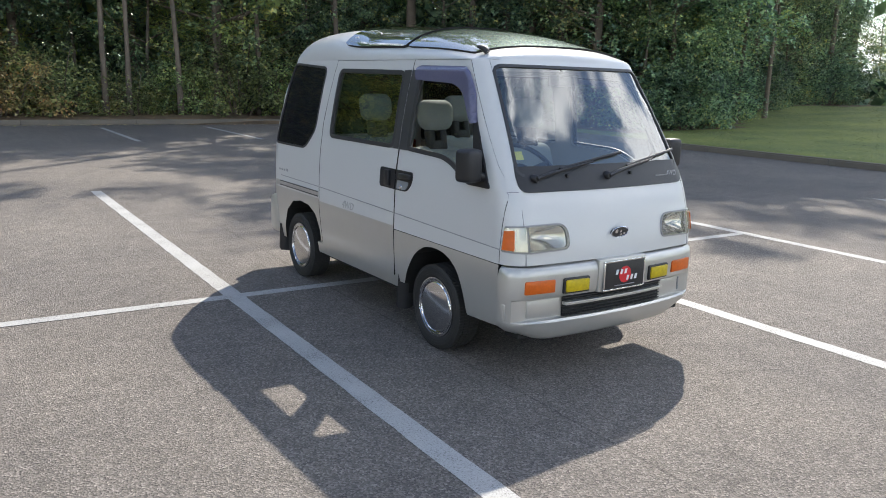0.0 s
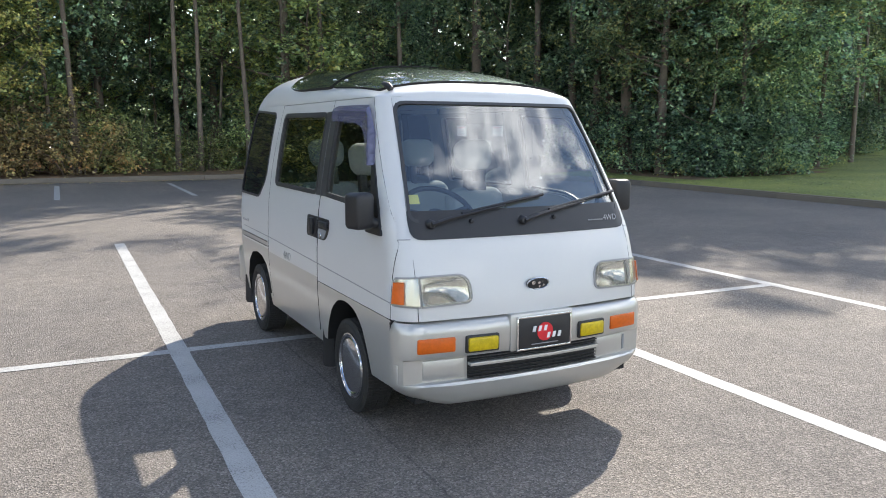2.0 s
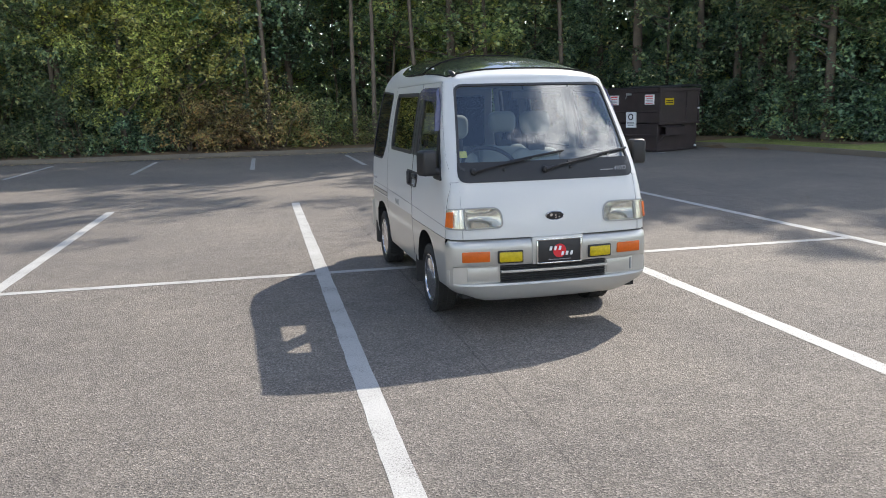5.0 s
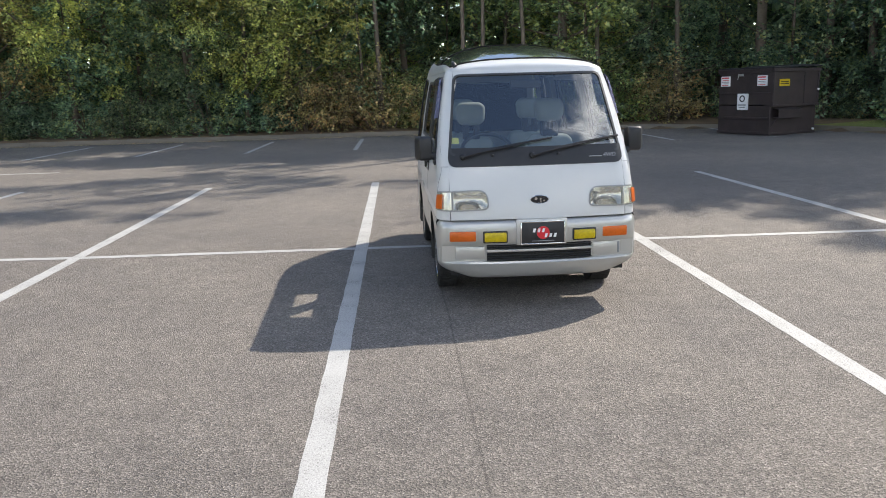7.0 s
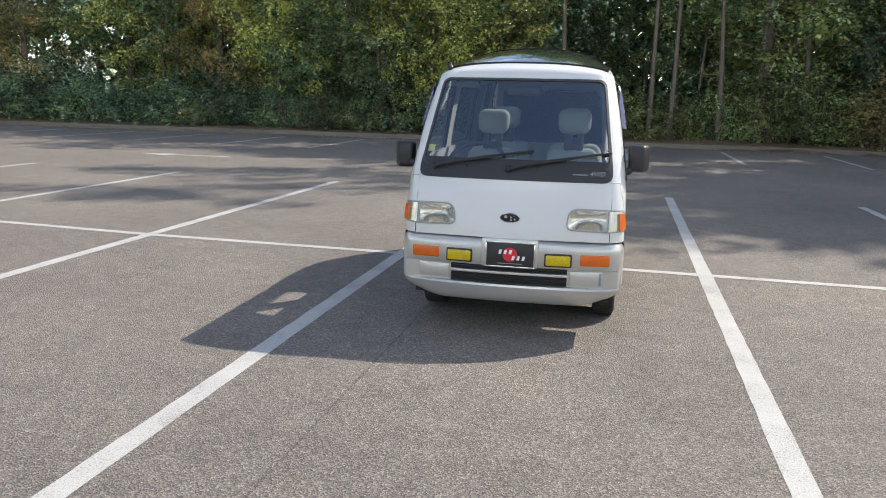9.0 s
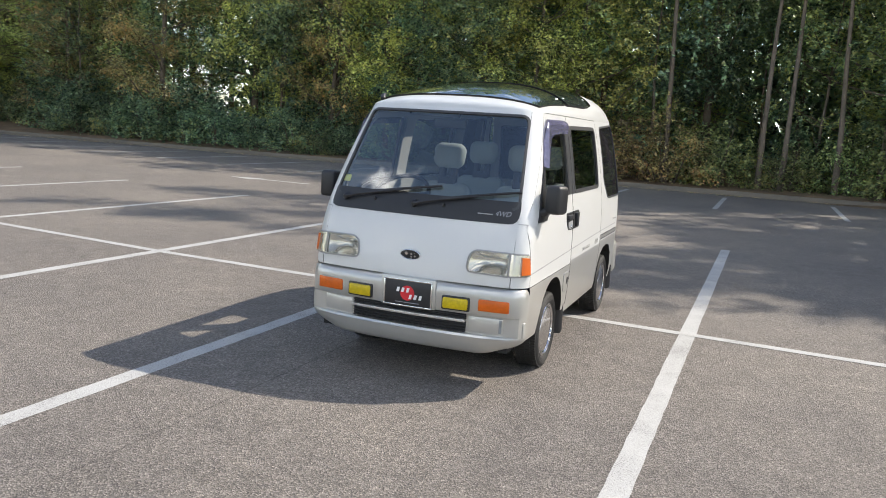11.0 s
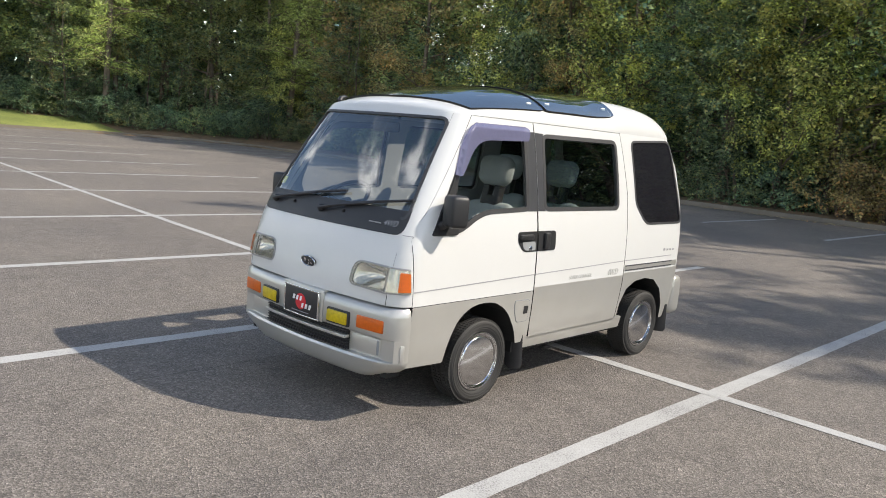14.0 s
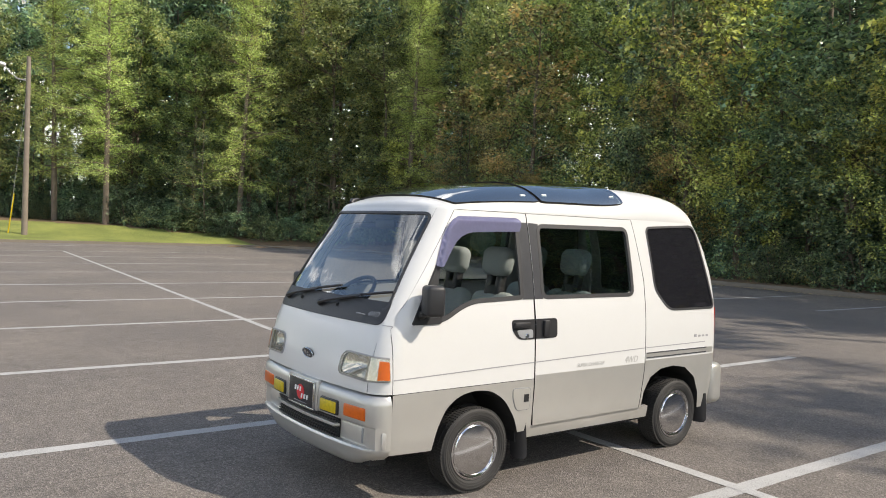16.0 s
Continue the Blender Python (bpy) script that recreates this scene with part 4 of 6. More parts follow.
for z, d in prof:
    row = []
    for x, y, nx_, ny_ in stations:
        c = smooth(0.595, 0.65, abs(x))
        dd = d * (1 - c) + flush(z) * c
        up = 0.06 * smooth(0.42, 0.69, abs(x)) * max(0.0, min(1.0, (0.34 - z) / 0.1))
        row.append(bm.verts.new((x - nx_ * dd, y - ny_ * dd, z + up)))
    rows.append(row)
for r0, r1 in zip(rows, rows[1:]):
    for i in range(N):
        bm.faces.new((r0[i], r0[i + 1], r1[i + 1], r1[i]))
bmesh.ops.recalc_face_normals(bm, faces=bm.faces)
bumper = part("front_bumper", bm, SILVER, van, "silver moulded front bumper", smooth=35)


def front_box(name, x0, x1, z0, z1, y0, y1, material, parent, bevel=0.008, label=""):
    """A block let into the bumper that follows its bow."""
    bm = bmesh.new()
    box(bm, x0, y0, z0, x1, y1, z1, bevel, 2)
    k = int((x1 - x0) / 0.06)
    for i in range(1, k):
        bmesh.ops.bisect_plane(bm, geom=bm.faces[:] + bm.edges[:] + bm.verts[:], plane_co=(x0 + (x1 - x0) * i / k, 0, 0), plane_no=(1, 0, 0))
    for v in bm.verts:
        v.co.y += 0.045 * (v.co.x / 0.58) ** 2
    return part(name, bm, material, parent, label, smooth=40)


for s in (-1, 1):
    a, b = sorted((s * 0.435, s * 0.612))
    front_box("turn_signal", a, b, 0.483, 0.552, -0.006, 0.03, AMBER, bumper, label="amber turn signal lens")
    a, b = sorted((s * 0.222, s * 0.388))
    fog = front_box("fog_lamp", a, b, 0.470, 0.552, -0.012, 0.03, BLACK, bumper)
    front_box("fog_lens", a + 0.009, b - 0.009, 0.479, 0.543, -0.02, 0.01, YELLOW, fog, label="yellow fog lamp lens")
    a, b = sorted((s * 0.375, s * 0.575))
    front_box("bumper_recess", a, b, 0.352, 0.443, 0.030, 0.05, SILVER, bumper, 0.006)
    if s > 0:
        front_box("bumper_slot", 0.553, 0.568, 0.358, 0.436, 0.027, 0.045, GREYP, bumper, 0.002)
front_box("grille_backing", -0.36, 0.36, 0.343, 0.451, 0.026, 0.045, DARKIN, bumper, 0.002)
for z, h, y in ((0.414, 0.016, -0.002), (0.444, 0.006, 0.012), (0.431, 0.004, 0.016), (0.396, 0.004, 0.016), (0.380, 0.004, 0.016), (0.364, 0.004, 0.016), (0.350, 0.006, 0.012)):
    front_box("grille_bar", -0.362, 0.362, z - h / 2, z + h / 2, y, 0.03, SILVER if h > 0.01 else BLACK, bumper, 0.002)
front_box("plate_holder", -0.165, 0.185, 0.452, 0.628, -0.008, 0.04, SILVER, bumper, 0.01)
plate = front_box("plate", -0.135, 0.165, 0.458, 0.612, -0.018, -0.004, BLACK, bumper, 0.002, label="black novelty plate with a red disc")
front_box("plate_rim", -0.138, 0.168, 0.606, 0.615, -0.021, -0.01, CHROME, plate, 0.002)
front_box("plate_rim", -0.138, 0.168, 0.455, 0.464, -0.021, -0.01, CHROME, plate, 0.002)
front_box("plate_rim", -0.138, -0.129, 0.464, 0.606, -0.021, -0.01, CHROME, plate, 0.002)
front_box("plate_rim", 0.159, 0.168, 0.464, 0.606, -0.021, -0.01, CHROME, plate, 0.002)
bm = bmesh.new()
spin(bm, [(-0.0205, 0.0), (-0.0205, 0.044), (-0.017, 0.044)], 28, "y")
bmesh.ops.transform(bm, matrix=pose(0.015, 0, 0.535), verts=bm.verts)
part("red_disc", bm, REDP, plate)
for x, z in ((-0.045, 0.552), (0.035, 0.516)):
    for k in range(3):
        bm = bmesh.new()
        box(bm, x + k * 0.031 - 0.008, -0.0225, z - 0.013, x + k * 0.031 + 0.008, -0.0175, z + 0.013, 0.001, 1)
        for v in bm.verts:
            v.co.x += 0.25 * (v.co.z - z)
            v.co.y += 0.045 * (v.co.x / 0.58) ** 2
        part("print_bar", bm, WHITEP, plate)
front_box("print_bar", -0.06, 0.09, 0.478, 0.482, -0.0225, -0.0175, GREYT, plate, 0.001)

# slots in the bumper's corners
for s in (-1, 1):
    bm = bmesh.new()
    box(bm, -0.013, -0.003, -0.045, 0.013, 0.008, 0.045, 0.004, 2)
    bmesh.ops.transform(bm, matrix=pose(s * 0.686, 0.124, 0.385, 0, 0, s * 70), verts=bm.verts)
    part("bumper_slot", bm, SILVER, bumper, smooth=40)

# head lamps
for s in (-1, 1):
    lamp = empty("head_lamp", parent=van, label="clear rectangular head lamp with an amber corner lens")

    def mir(x, z, s=s):
        return (s * x, front_at(x, z), z)
    shape = LAMP

    def dish(x, z, s=s):
        deep = max(0.0, 1 - ((x - 0.475) / 0.135) ** 2) * max(0.0, 1 - ((z - 0.757) / 0.075) ** 2)
        return (s * x, front_at(x, z) + 0.004 + 0.075 * deep, z)
    sheet("lamp_bowl", shape, [], dish, BOWL, lamp, MID, 0.02, 0)
    sheet("lens", shape, [], mir, LAMPG, lamp, MID, 0.05, 0.012, off=0.014)
    sheet("lamp_rim", grown(shape, 0.007), [grown(shape, -0.002)], mir, GREYT, lamp, MID, 0.06, 0.01, off=0.006)
    def wrapl(t, z, s=s):
        """From the head lamp's outer edge (0) round the corner to the door's seam (1)."""
        a, b = 0.60, half_w(z) - 0.004
        for _ in range(24):
            c = (a + b) / 2
            if front_at(c, z) < 0.152:
                a = c
            else:
                b = c
        x = 0.590 + (a - 0.590) * math.sin(math.pi / 2 * max(0.0, min(1.0, t))) + min(0.0, t) * 0.1
        return (s * x, front_at(x, z), z)
    unit = [(0.0, 0.693), (0.98, 0.698), (0.98, 0.813), (0.0, 0.818)]
    sheet("side_bowl", unit, [], wrapl, BOWL, lamp, MID, 0.1, 0.004, off=0.003)
    sheet("side_lens", unit, [], wrapl, LAMPG, lamp, MID, 0.1, 0.012, off=0.013)
    sheet("lamp_rim", grown(unit, 0.006), [grown(unit, -0.004)], wrapl, GREYT, lamp, MID, 0.1, 0.008, off=0.005)
    sheet("corner_lens", rounded([(0.43, 0.703), (0.88, 0.705), (0.88, 0.796), (0.43, 0.800)], 0.012), [], wrapl, AMBER, lamp, MID, 0.1, 0.008, off=0.016)

# badge
bm = bmesh.new()
spin(bm, [(-0.006, 0.0), (-0.006, 0.05), (-0.003, 0.058), (0.004, 0.058)], 28, "y")
bmesh.ops.transform(bm, matrix=pose(0, front_at(0, 0.755) - 0.004, 0.755, 14) @ Matrix.Diagonal((1.05, 1, 0.52, 1)), verts=bm.verts)
badge = part("badge", bm, BLACK, van, "dark oval badge with a chrome rim", smooth=40)
bm = bmesh.new()
ring = [(0.06 * math.cos(a), 0, 0.03 * math.sin(a)) for a in [2 * math.pi * k / 24 for k in range(25)]]
tube(bm, ring, 0.0035, 6, cap=False)
bmesh.ops.transform(bm, matrix=pose(0, front_at(0, 0.755) - 0.010, 0.755, 14), verts=bm.verts)
part("badge_rim", bm, CHROME, badge, smooth=60)
for x, z, r in ((-0.025, 0.006, 0.011), (0.006, 0.004, 0.007), (0.026, 0.01, 0.006), (0.03, -0.008, 0.006), (0.008, -0.012, 0.006)):
    bm = bmesh.new()
    spin(bm, [(-0.003, 0.0), (-0.002, r), (0.002, r)], 8, "y")
    bmesh.ops.transform(bm, matrix=pose(x, front_at(0, 0.755) - 0.010, 0.755 + z, 14), verts=bm.verts)
    part("badge_dot", bm, CHROME, badge)

# wheels
bm = bmesh.new()
spin(bm, [(-0.06, 0.165), (-0.066, 0.180), (-0.07, 0.205), (-0.070, 0.225), (-0.062, 0.237), (-0.045, 0.241), (0.045, 0.241), (0.064, 0.237), (0.073, 0.226), (0.076, 0.205), (0.069, 0.182), (0.056, 0.165)], 56)
tyre_bm = bm
wheel = empty("wheel", parent=van, label="black tyre with a plain domed metal hubcap")
part("tyre", tyre_bm, RUBBER, wheel, smooth=30)
bm = bmesh.new()
for k in range(84):
    for x in (-0.051, -0.017, 0.017, 0.051):
        a = 2 * math.pi * (k + (0.5 if x > 0 else 0)) / 84
        box(bm, x - 0.0145, -0.0068, 0.234, x + 0.0145, 0.0068, 0.2455, m=pose(0, 0, 0, math.degrees(a), 0, 0))
part("tread", bm, RUBBER, wheel)
bm = bmesh.new()
spin(bm, [(0.02, 0.174), (0.062, 0.174), (0.069, 0.171), (0.070, 0.166), (0.066, 0.164), (0.066, 0.160), (0.070, 0.158), (0.068, 0.152), (0.060, 0.149), (0.062, 0.145), (0.066, 0.140), (0.072, 0.10), (0.0755, 0.05), (0.0765, 0.0)], 56)
part("hubcap", bm, HUB, wheel, "plain polished metal hubcap", smooth=25)
bm = bmesh.new()
for r, x in ((0.218, 0.0745), (0.202, 0.0750), (0.190, 0.0715)):
    ring = [(x, r * math.cos(a), r * math.sin(a)) for a in [2 * math.pi * k / 48 for k in range(49)]]
    tube(bm, ring, 0.0025, 5, cap=False)
part("sidewall_ring", bm, RUBBER, wheel)
wheel.matrix_basis = pose(0.588, 0.772, 0.2435, 25)
w2 = copy_thing(wheel, pose(0.588, 2.645, 0.2435, -35))
w3 = copy_thing(wheel, pose(-0.588, 0.772, 0.2435, 0, 0, 180) @ pose(0, 0, 0, 40))
w4 = copy_thing(wheel, pose(-0.588, 2.645, 0.2435, 0, 0, 180) @ pose(0, 0, 0, 40))

# underside, mud flaps, rear bumper, tail lamps
bm = bmesh.new()
box(bm, -0.60, 0.10, 0.24, 0.60, 0.20, 0.30)
box(bm, -0.38, 0.20, 0.22, 0.38, 0.50, 0.30)
box(bm, -0.35, 0.50, 0.22, 0.35, 3.0, 0.32)
box(bm, -0.63, 1.10, 0.24, 0.63, 2.32, 0.34)
box(bm, -0.60, 2.95, 0.26, 0.60, 3.1, 0.5)
part("underbody", bm, DARKIN, van)
for s in (-1, 1):
    for y, z, top in ((1.095, 0.135, 0.36), (2.935, 0.14, 0.36)):
        bm = bmesh.new()
        for k in range(5):
            u0, u1 = k / 5, (k + 1) / 5
            q = [(0.585 + 0.09 * math.sin(u * 1.5), y + 0.06 * (1 - math.cos(u * 1.5))) for u in (u0, u1)]
            for (xa, ya), (xb, yb) in ((q[0], q[1]),):
                vs = [bm.verts.new((s * xx, yy + sl, zz)) for xx, yy, sl, zz in ((xa, ya, 0.02, z + (0.02 if k == 0 else 0)), (xb, yb, 0.02, z + (0.02 if k == 4 else 0)), (xb, yb, 0, top), (xa, ya, 0, top))]
                bm.faces.new(vs)
        bmesh.ops.remove_doubles(bm, verts=bm.verts, dist=0.0005)
        bmesh.ops.recalc_face_normals(bm, faces=bm.faces)
        bmesh.ops.solidify(bm, geom=bm.faces[:], thickness=0.008)
        part("mud_flap", bm, BLACK, van, "black rubber mud flap", smooth=40)
    bm = bmesh.new()
    box(bm, s * 0.585 - 0.05, 3.06, 0.74, s * 0.585 + 0.05, 3.145, 1.0, 0.02, 2)
    part("tail_lamp", bm, RED, van, smooth=40)
bm = bmesh.new()
box(bm, -0.69, 3.03, 0.27, 0.69, 3.195, 0.58, 0.05, 3)
part("rear_bumper", bm, SILVER, van, smooth=40)

# wipers and washer jets
for x0, x1 in ((-0.50, 0.115), (-0.03, 0.585)):
    wip = empty("wiper", parent=van)
    pts = []
    for k in range(9):
        t = k / 8
        x = x0 + (x1 - x0) * t
        z = 1.045 + 0.105 * t ** 0.8
        pts.append((x, front_at(x, z) - 0.028, z))
    bm = bmesh.new()
    tube(bm, pts[:6], [0.011, 0.010, 0.008, 0.007, 0.006, 0.005], 6)
    part("wiper_arm", bm, BLACK, wip, smooth=50)
    bm = bmesh.new()
    bl = []
    for k in range(9):
        x = x0 + 0.16 + (x1 - x0 - 0.16) * k / 8
        z = 1.045 + 0.105 * ((x - x0) / (x1 - x0)) ** 0.8 + 0.006
        bl.append((x, front_at(x, z) - 0.016, z))
    tube(bm, bl, 0.008, 6)
    part("wiper_blade", bm, BLACK, wip, smooth=50)
    bm = bmesh.new()
    spin(bm, [(-0.03, 0.0), (-0.03, 0.014), (-0.022, 0.02), (0.01, 0.022)], 14, "y")
    bmesh.ops.transform(bm, matrix=pose(x0, front_at(x0, 1.045), 1.045), verts=bm.verts)
    part("wiper_pivot", bm, BLACK, wip, smooth=40)
for x in (-0.30, 0.15):
    bm = bmesh.new()
    spin(bm, [(-0.018, 0.0), (-0.016, 0.008), (0.0, 0.011), (0.006, 0.011)], 12, "y")
    bmesh.ops.transform(bm, matrix=pose(x, front_at(x, 1.05), 1.05), verts=bm.verts)
    part("washer_jet", bm, BLACK, van, smooth=40)
bm = bmesh.new()
tube(bm, [(-0.500, 0.575, 1.655), (-0.508, 0.59, 1.672), (-0.514, 0.625, 1.684), (-0.516, 0.645, 1.686)], [0.016, 0.017, 0.011, 0.006], 10)
part("aerial_base", bm, BLACK, van, smooth=50)


# cabin
def seat(x, y, w, top, lean, name):
    """A cloth seat: cushion, leaning back, and a round-cornered headrest on a stem with a hole."""
    st = empty(name, parent=van, label="grey cloth seat with a headrest")
    bm = bmesh.new()
    box(bm, x - w / 2, y - 0.48, 0.66, x + w / 2, y + 0.02, 0.84, 0.05, 3)
    part("cushion", bm, CLOTH, st, smooth=50)
    bm = bmesh.new()
    h = top - 0.74
    box(bm, x - w / 2, -0.055, 0.0, x + w / 2, 0.055, h, 0.05, 3)
    for v in bm.verts:
        if v.co.z > h * 0.5:
            k = (v.co.z - h * 0.5) / (h * 0.5)
            v.co.x = x + (v.co.x - x) * (1 - 0.34 * k * k)
    bmesh.ops.transform(bm, matrix=pose(0, y, 0.74, -lean), verts=bm.verts)
    part("backrest", bm, CLOTH, st, smooth=50)
    bm = bmesh.new()
    box(bm, x - 0.118, -0.062, h + 0.095, x + 0.118, 0.058, h + 0.285, 0.057, 5)
    for v in bm.verts:
        k = (v.co.z - h - 0.10) / 0.185
        v.co.x = x + (v.co.x - x) * (0.80 + 0.24 * math.sin(math.pi * (0.12 + 0.62 * k)))
    bmesh.ops.transform(bm, matrix=pose(0, y, 0.74, -lean + 4), verts=bm.verts)
    part("headrest", bm, CLOTH, st, smooth=60)
    for dx in (-0.045, 0.045):
        bm = bmesh.new()
        box(bm, x + dx - 0.024, -0.03, h - 0.04, x + dx + 0.024, 0.03, h + 0.13, 0.012, 2)
        bmesh.ops.transform(bm, matrix=pose(0, y, 0.74, -lean + 3), verts=bm.verts)
        part("headrest_stem", bm, BLACK, st, smooth=50)
    bm = bmesh.new()
    box(bm, x - 0.07, -0.03, h - 0.03, x + 0.07, 0.03, h + 0.035, 0.012, 2)
    bmesh.ops.transform(bm, matrix=pose(0, y, 0.74, -lean + 3), verts=bm.verts)
    part("headrest_base", bm, BLACK, st, smooth=50)


seat(-0.31, 1.25, 0.46, 1.11, 14, "front_seat")
seat(0.31, 1.10, 0.46, 1.13, 14, "front_seat")
seat(-0.31, 1.99, 0.52, 1.13, 16, "rear_seat")
seat(0.29, 1.82, 0.52, 1.13, 16, "rear_seat")
bm = bmesh.new()
box(bm, -0.62, 0.22, 0.80, 0.62, 0.52, 1.03, 0.06, 3)
for v in bm.verts:
    v.co.y = max(v.co.y, front_at(min(0.6, abs(v.co.x)), v.co.z) + 0.03)
part("dashboard", bm, GREYP, van, "grey dashboard", smooth=50)
bm = bmesh.new()
ring = [(0.185 * math.cos(a), 0.185 * math.sin(a), 0) for a in [2 * math.pi * k / 28 for k in range(29)]]
tube(bm, ring, 0.014, 8, cap=False)
for a in (0.2, math.pi - 0.2, -math.pi / 2):
    tube(bm, [(0, 0, -0.03), (0.18 * math.cos(a), 0.18 * math.sin(a), 0)], 0.014, 6)
spin(bm, [(-0.05, 0.05), (-0.02, 0.06), (-0.015, 0.0)], 16, "z")
bmesh.ops.transform(bm, matrix=pose(-0.29, 0.47, 1.05, 40), verts=bm.verts)
part("steering_wheel", bm, BLACK, van, smooth=50)
bm = bmesh.new()
box(bm, -0.63, 0.2, 0.61, 0.63, 3.08, 0.64)
part("cabin_floor", bm, GREYP, van)
roof_patch("headliner", -0.97, 0.97, 0.03, 0.97, LINING, -0.035, [OPEN], rim=0)
bm = bmesh.new()
box(bm, -0.11, 0.0, -0.03, 0.11, 0.02, 0.03, 0.012, 2)
bmesh.ops.transform(bm, matrix=pose(0.0, 0.52, 1.52), verts=bm.verts)
part("rear_view_mirror", bm, BLACK, van, smooth=40)
sheet("windscreen_sticker", [(-0.575, 1.135), (-0.52, 1.135), (-0.52, 1.175), (-0.575, 1.175)], [], on_front, PAPER, van, MID, 0.05, 0, off=-0.008)


# lettering and decals
def decal(text, y, z, size, s, material, name="decal"):
    """Raised lettering laid on a flank."""
    cu = bpy.data.curves.new(name, "FONT")
    cu.body, cu.size, cu.extrude, cu.shear = text, size, 0.0006, 0.25
    me = bpy.data.meshes.new_from_object(bpy.data.objects.new(name, cu))
    for v in me.vertices:
        yy = y + s * v.co.x
        v.co = Vector((s * (side_at(yy, z + v.co.y) + 0.0015 + v.co.z), yy, z + v.co.y))
    link(name, me, material, van)


decal("4WD", 1.88, 0.655, 0.072, -1, FADED)
decal("SUPER CHARGER", 1.56, 0.666, 0.034, 1, FADED)
decal("4WD", 2.02, 0.660, 0.06, 1, FADED)
for s in (-1, 1):
    for y in (2.80, 2.85, 2.895, 2.94):
        bm = bmesh.new()
        x = side_at(y, 0.80)
        box(bm, s * x - 0.002, y, 0.792, s * x + 0.0015, y + 0.026, 0.806 + (0.006 if y < 2.82 else 0))
        part("badge_bar", bm, GREYT, van)
cu = bpy.data.curves.new("decal", "FONT")
cu.body, cu.size, cu.extrude, cu.shear = "4WD", 0.04, 0.0006, 0.25
me = bpy.data.meshes.new_from_object(bpy.data.objects.new("decal", cu))
for v in me.vertices:
    x, z = 0.46 + v.co.x, 1.018 + v.co.y
    v.co = Vector((x, front_at(x, z) - 0.006 - v.co.z, z))
link("decal", me, GREYT, van)
bm = bmesh.new()
box(bm, 0.36, front_at(0.4, 1.02) - 0.008, 1.022, 0.45, front_at(0.4, 1.02) - 0.005, 1.028)
part("print_bar", bm, GREYT, van)

# ---- woods ----
def leaves(rng, centres, radii, per, size, flat=0.6, shape=4):
    """Leaf blades strewn over clumps: arrays of corners and faces."""
    k = len(centres)
    c = np.repeat(np.asarray(centres), per, 0)
    r = np.repeat(np.asarray(radii), per, 0)
    n = k * per
    d = rng.normal(size=(n, 3))
    d /= np.linalg.norm(d, axis=1)[:, None]
    rad = rng.random(n) ** 0.45
    p = c + d * r * rad[:, None]
    nor = d * 0.7 + rng.normal(size=(n, 3)) * flat + np.array([0, 0, 0.55])
    nor /= np.linalg.norm(nor, axis=1)[:, None]
    a = np.cross(nor, rng.normal(size=(n, 3)))
    a /= np.linalg.norm(a, axis=1)[:, None]
    b = np.cross(nor, a)
    s = size * (0.6 + 0.8 * rng.random(n))[:, None]
    if shape == 4:
        v = np.stack([p - a * s, p + b * s * 0.45 + nor * s * 0.1, p + a * s, p - b * s * 0.45 + nor * s * 0.1], 1).reshape(-1, 3)
    else:
        v = np.stack([p - a * s, p + b * s * 0.5, p + a * s], 1).reshape(-1, 3)
    return v, np.arange(n * shape).reshape(n, shape)


def sprays(rng, centres, radii, per, size, high=7.5):
    """Leaves along short twigs that fan out of each clump; clumps above a height carry fewer, larger leaves."""
    cs, rs = np.asarray(centres, float), np.asarray(radii, float)
    up = cs[:, 2] > high
    twigs = np.where(up, max(2, per // 40), max(3, per // 8))
    on = 8
    c, r = np.repeat(cs, twigs, 0), np.repeat(rs, twigs, 0)
    big = np.repeat(np.where(up, size * 1.9, size), twigs)
    k = len(c)
    d = rng.normal(size=(k, 3)) * np.array([1, 1, 0.62])
    d /= np.linalg.norm(d, axis=1)[:, None]
    base = c + d * r * (0.15 + 0.65 * rng.random(k) ** 0.6)[:, None]
    run = r[:, :1] * (0.35 + 0.4 * rng.random((k, 1)))
    way = d + rng.normal(size=(k, 3)) * 0.35
    way /= np.linalg.norm(way, axis=1)[:, None]
    side = np.cross(way, [0.0, 0.0, 1.0])
    side /= np.linalg.norm(side, axis=1)[:, None] + 1e-6
    t = np.tile((np.arange(on) + 0.5) / on, k)
    base, run, way, side, big = (np.repeat(q, on, 0) for q in (base, run, way, side, big))
    n = k * on
    t = (t + rng.normal(size=n) * 0.06)[:, None]
    hand = np.where(np.arange(n) % 2 == 0, 1.0, -1.0)[:, None]
    p = base + way * run * t + np.array([0, 0, -0.28]) * run * t * t + rng.normal(size=(n, 3)) * big[:, None] * 0.35
    a = way * 0.7 + side * hand * 0.9 + rng.normal(size=(n, 3)) * 0.4 + np.array([0, 0, -0.25])
    a /= np.linalg.norm(a, axis=1)[:, None]
    nor = np.array([0, 0, 0.8]) + way * 0.25 + rng.normal(size=(n, 3)) * 0.45
    b = np.cross(a, nor)
    b /= np.linalg.norm(b, axis=1)[:, None] + 1e-6
    s = big[:, None] * (0.7 + 0.6 * rng.random((n, 1)))
    v = np.stack([p + a * s, p + a * s * 0.3 + b * s * 0.4, p + a * s * 0.12 - b * s * 0.4], 1).reshape(-1, 3)
    return v, np.arange(n * 3).reshape(n, 3)


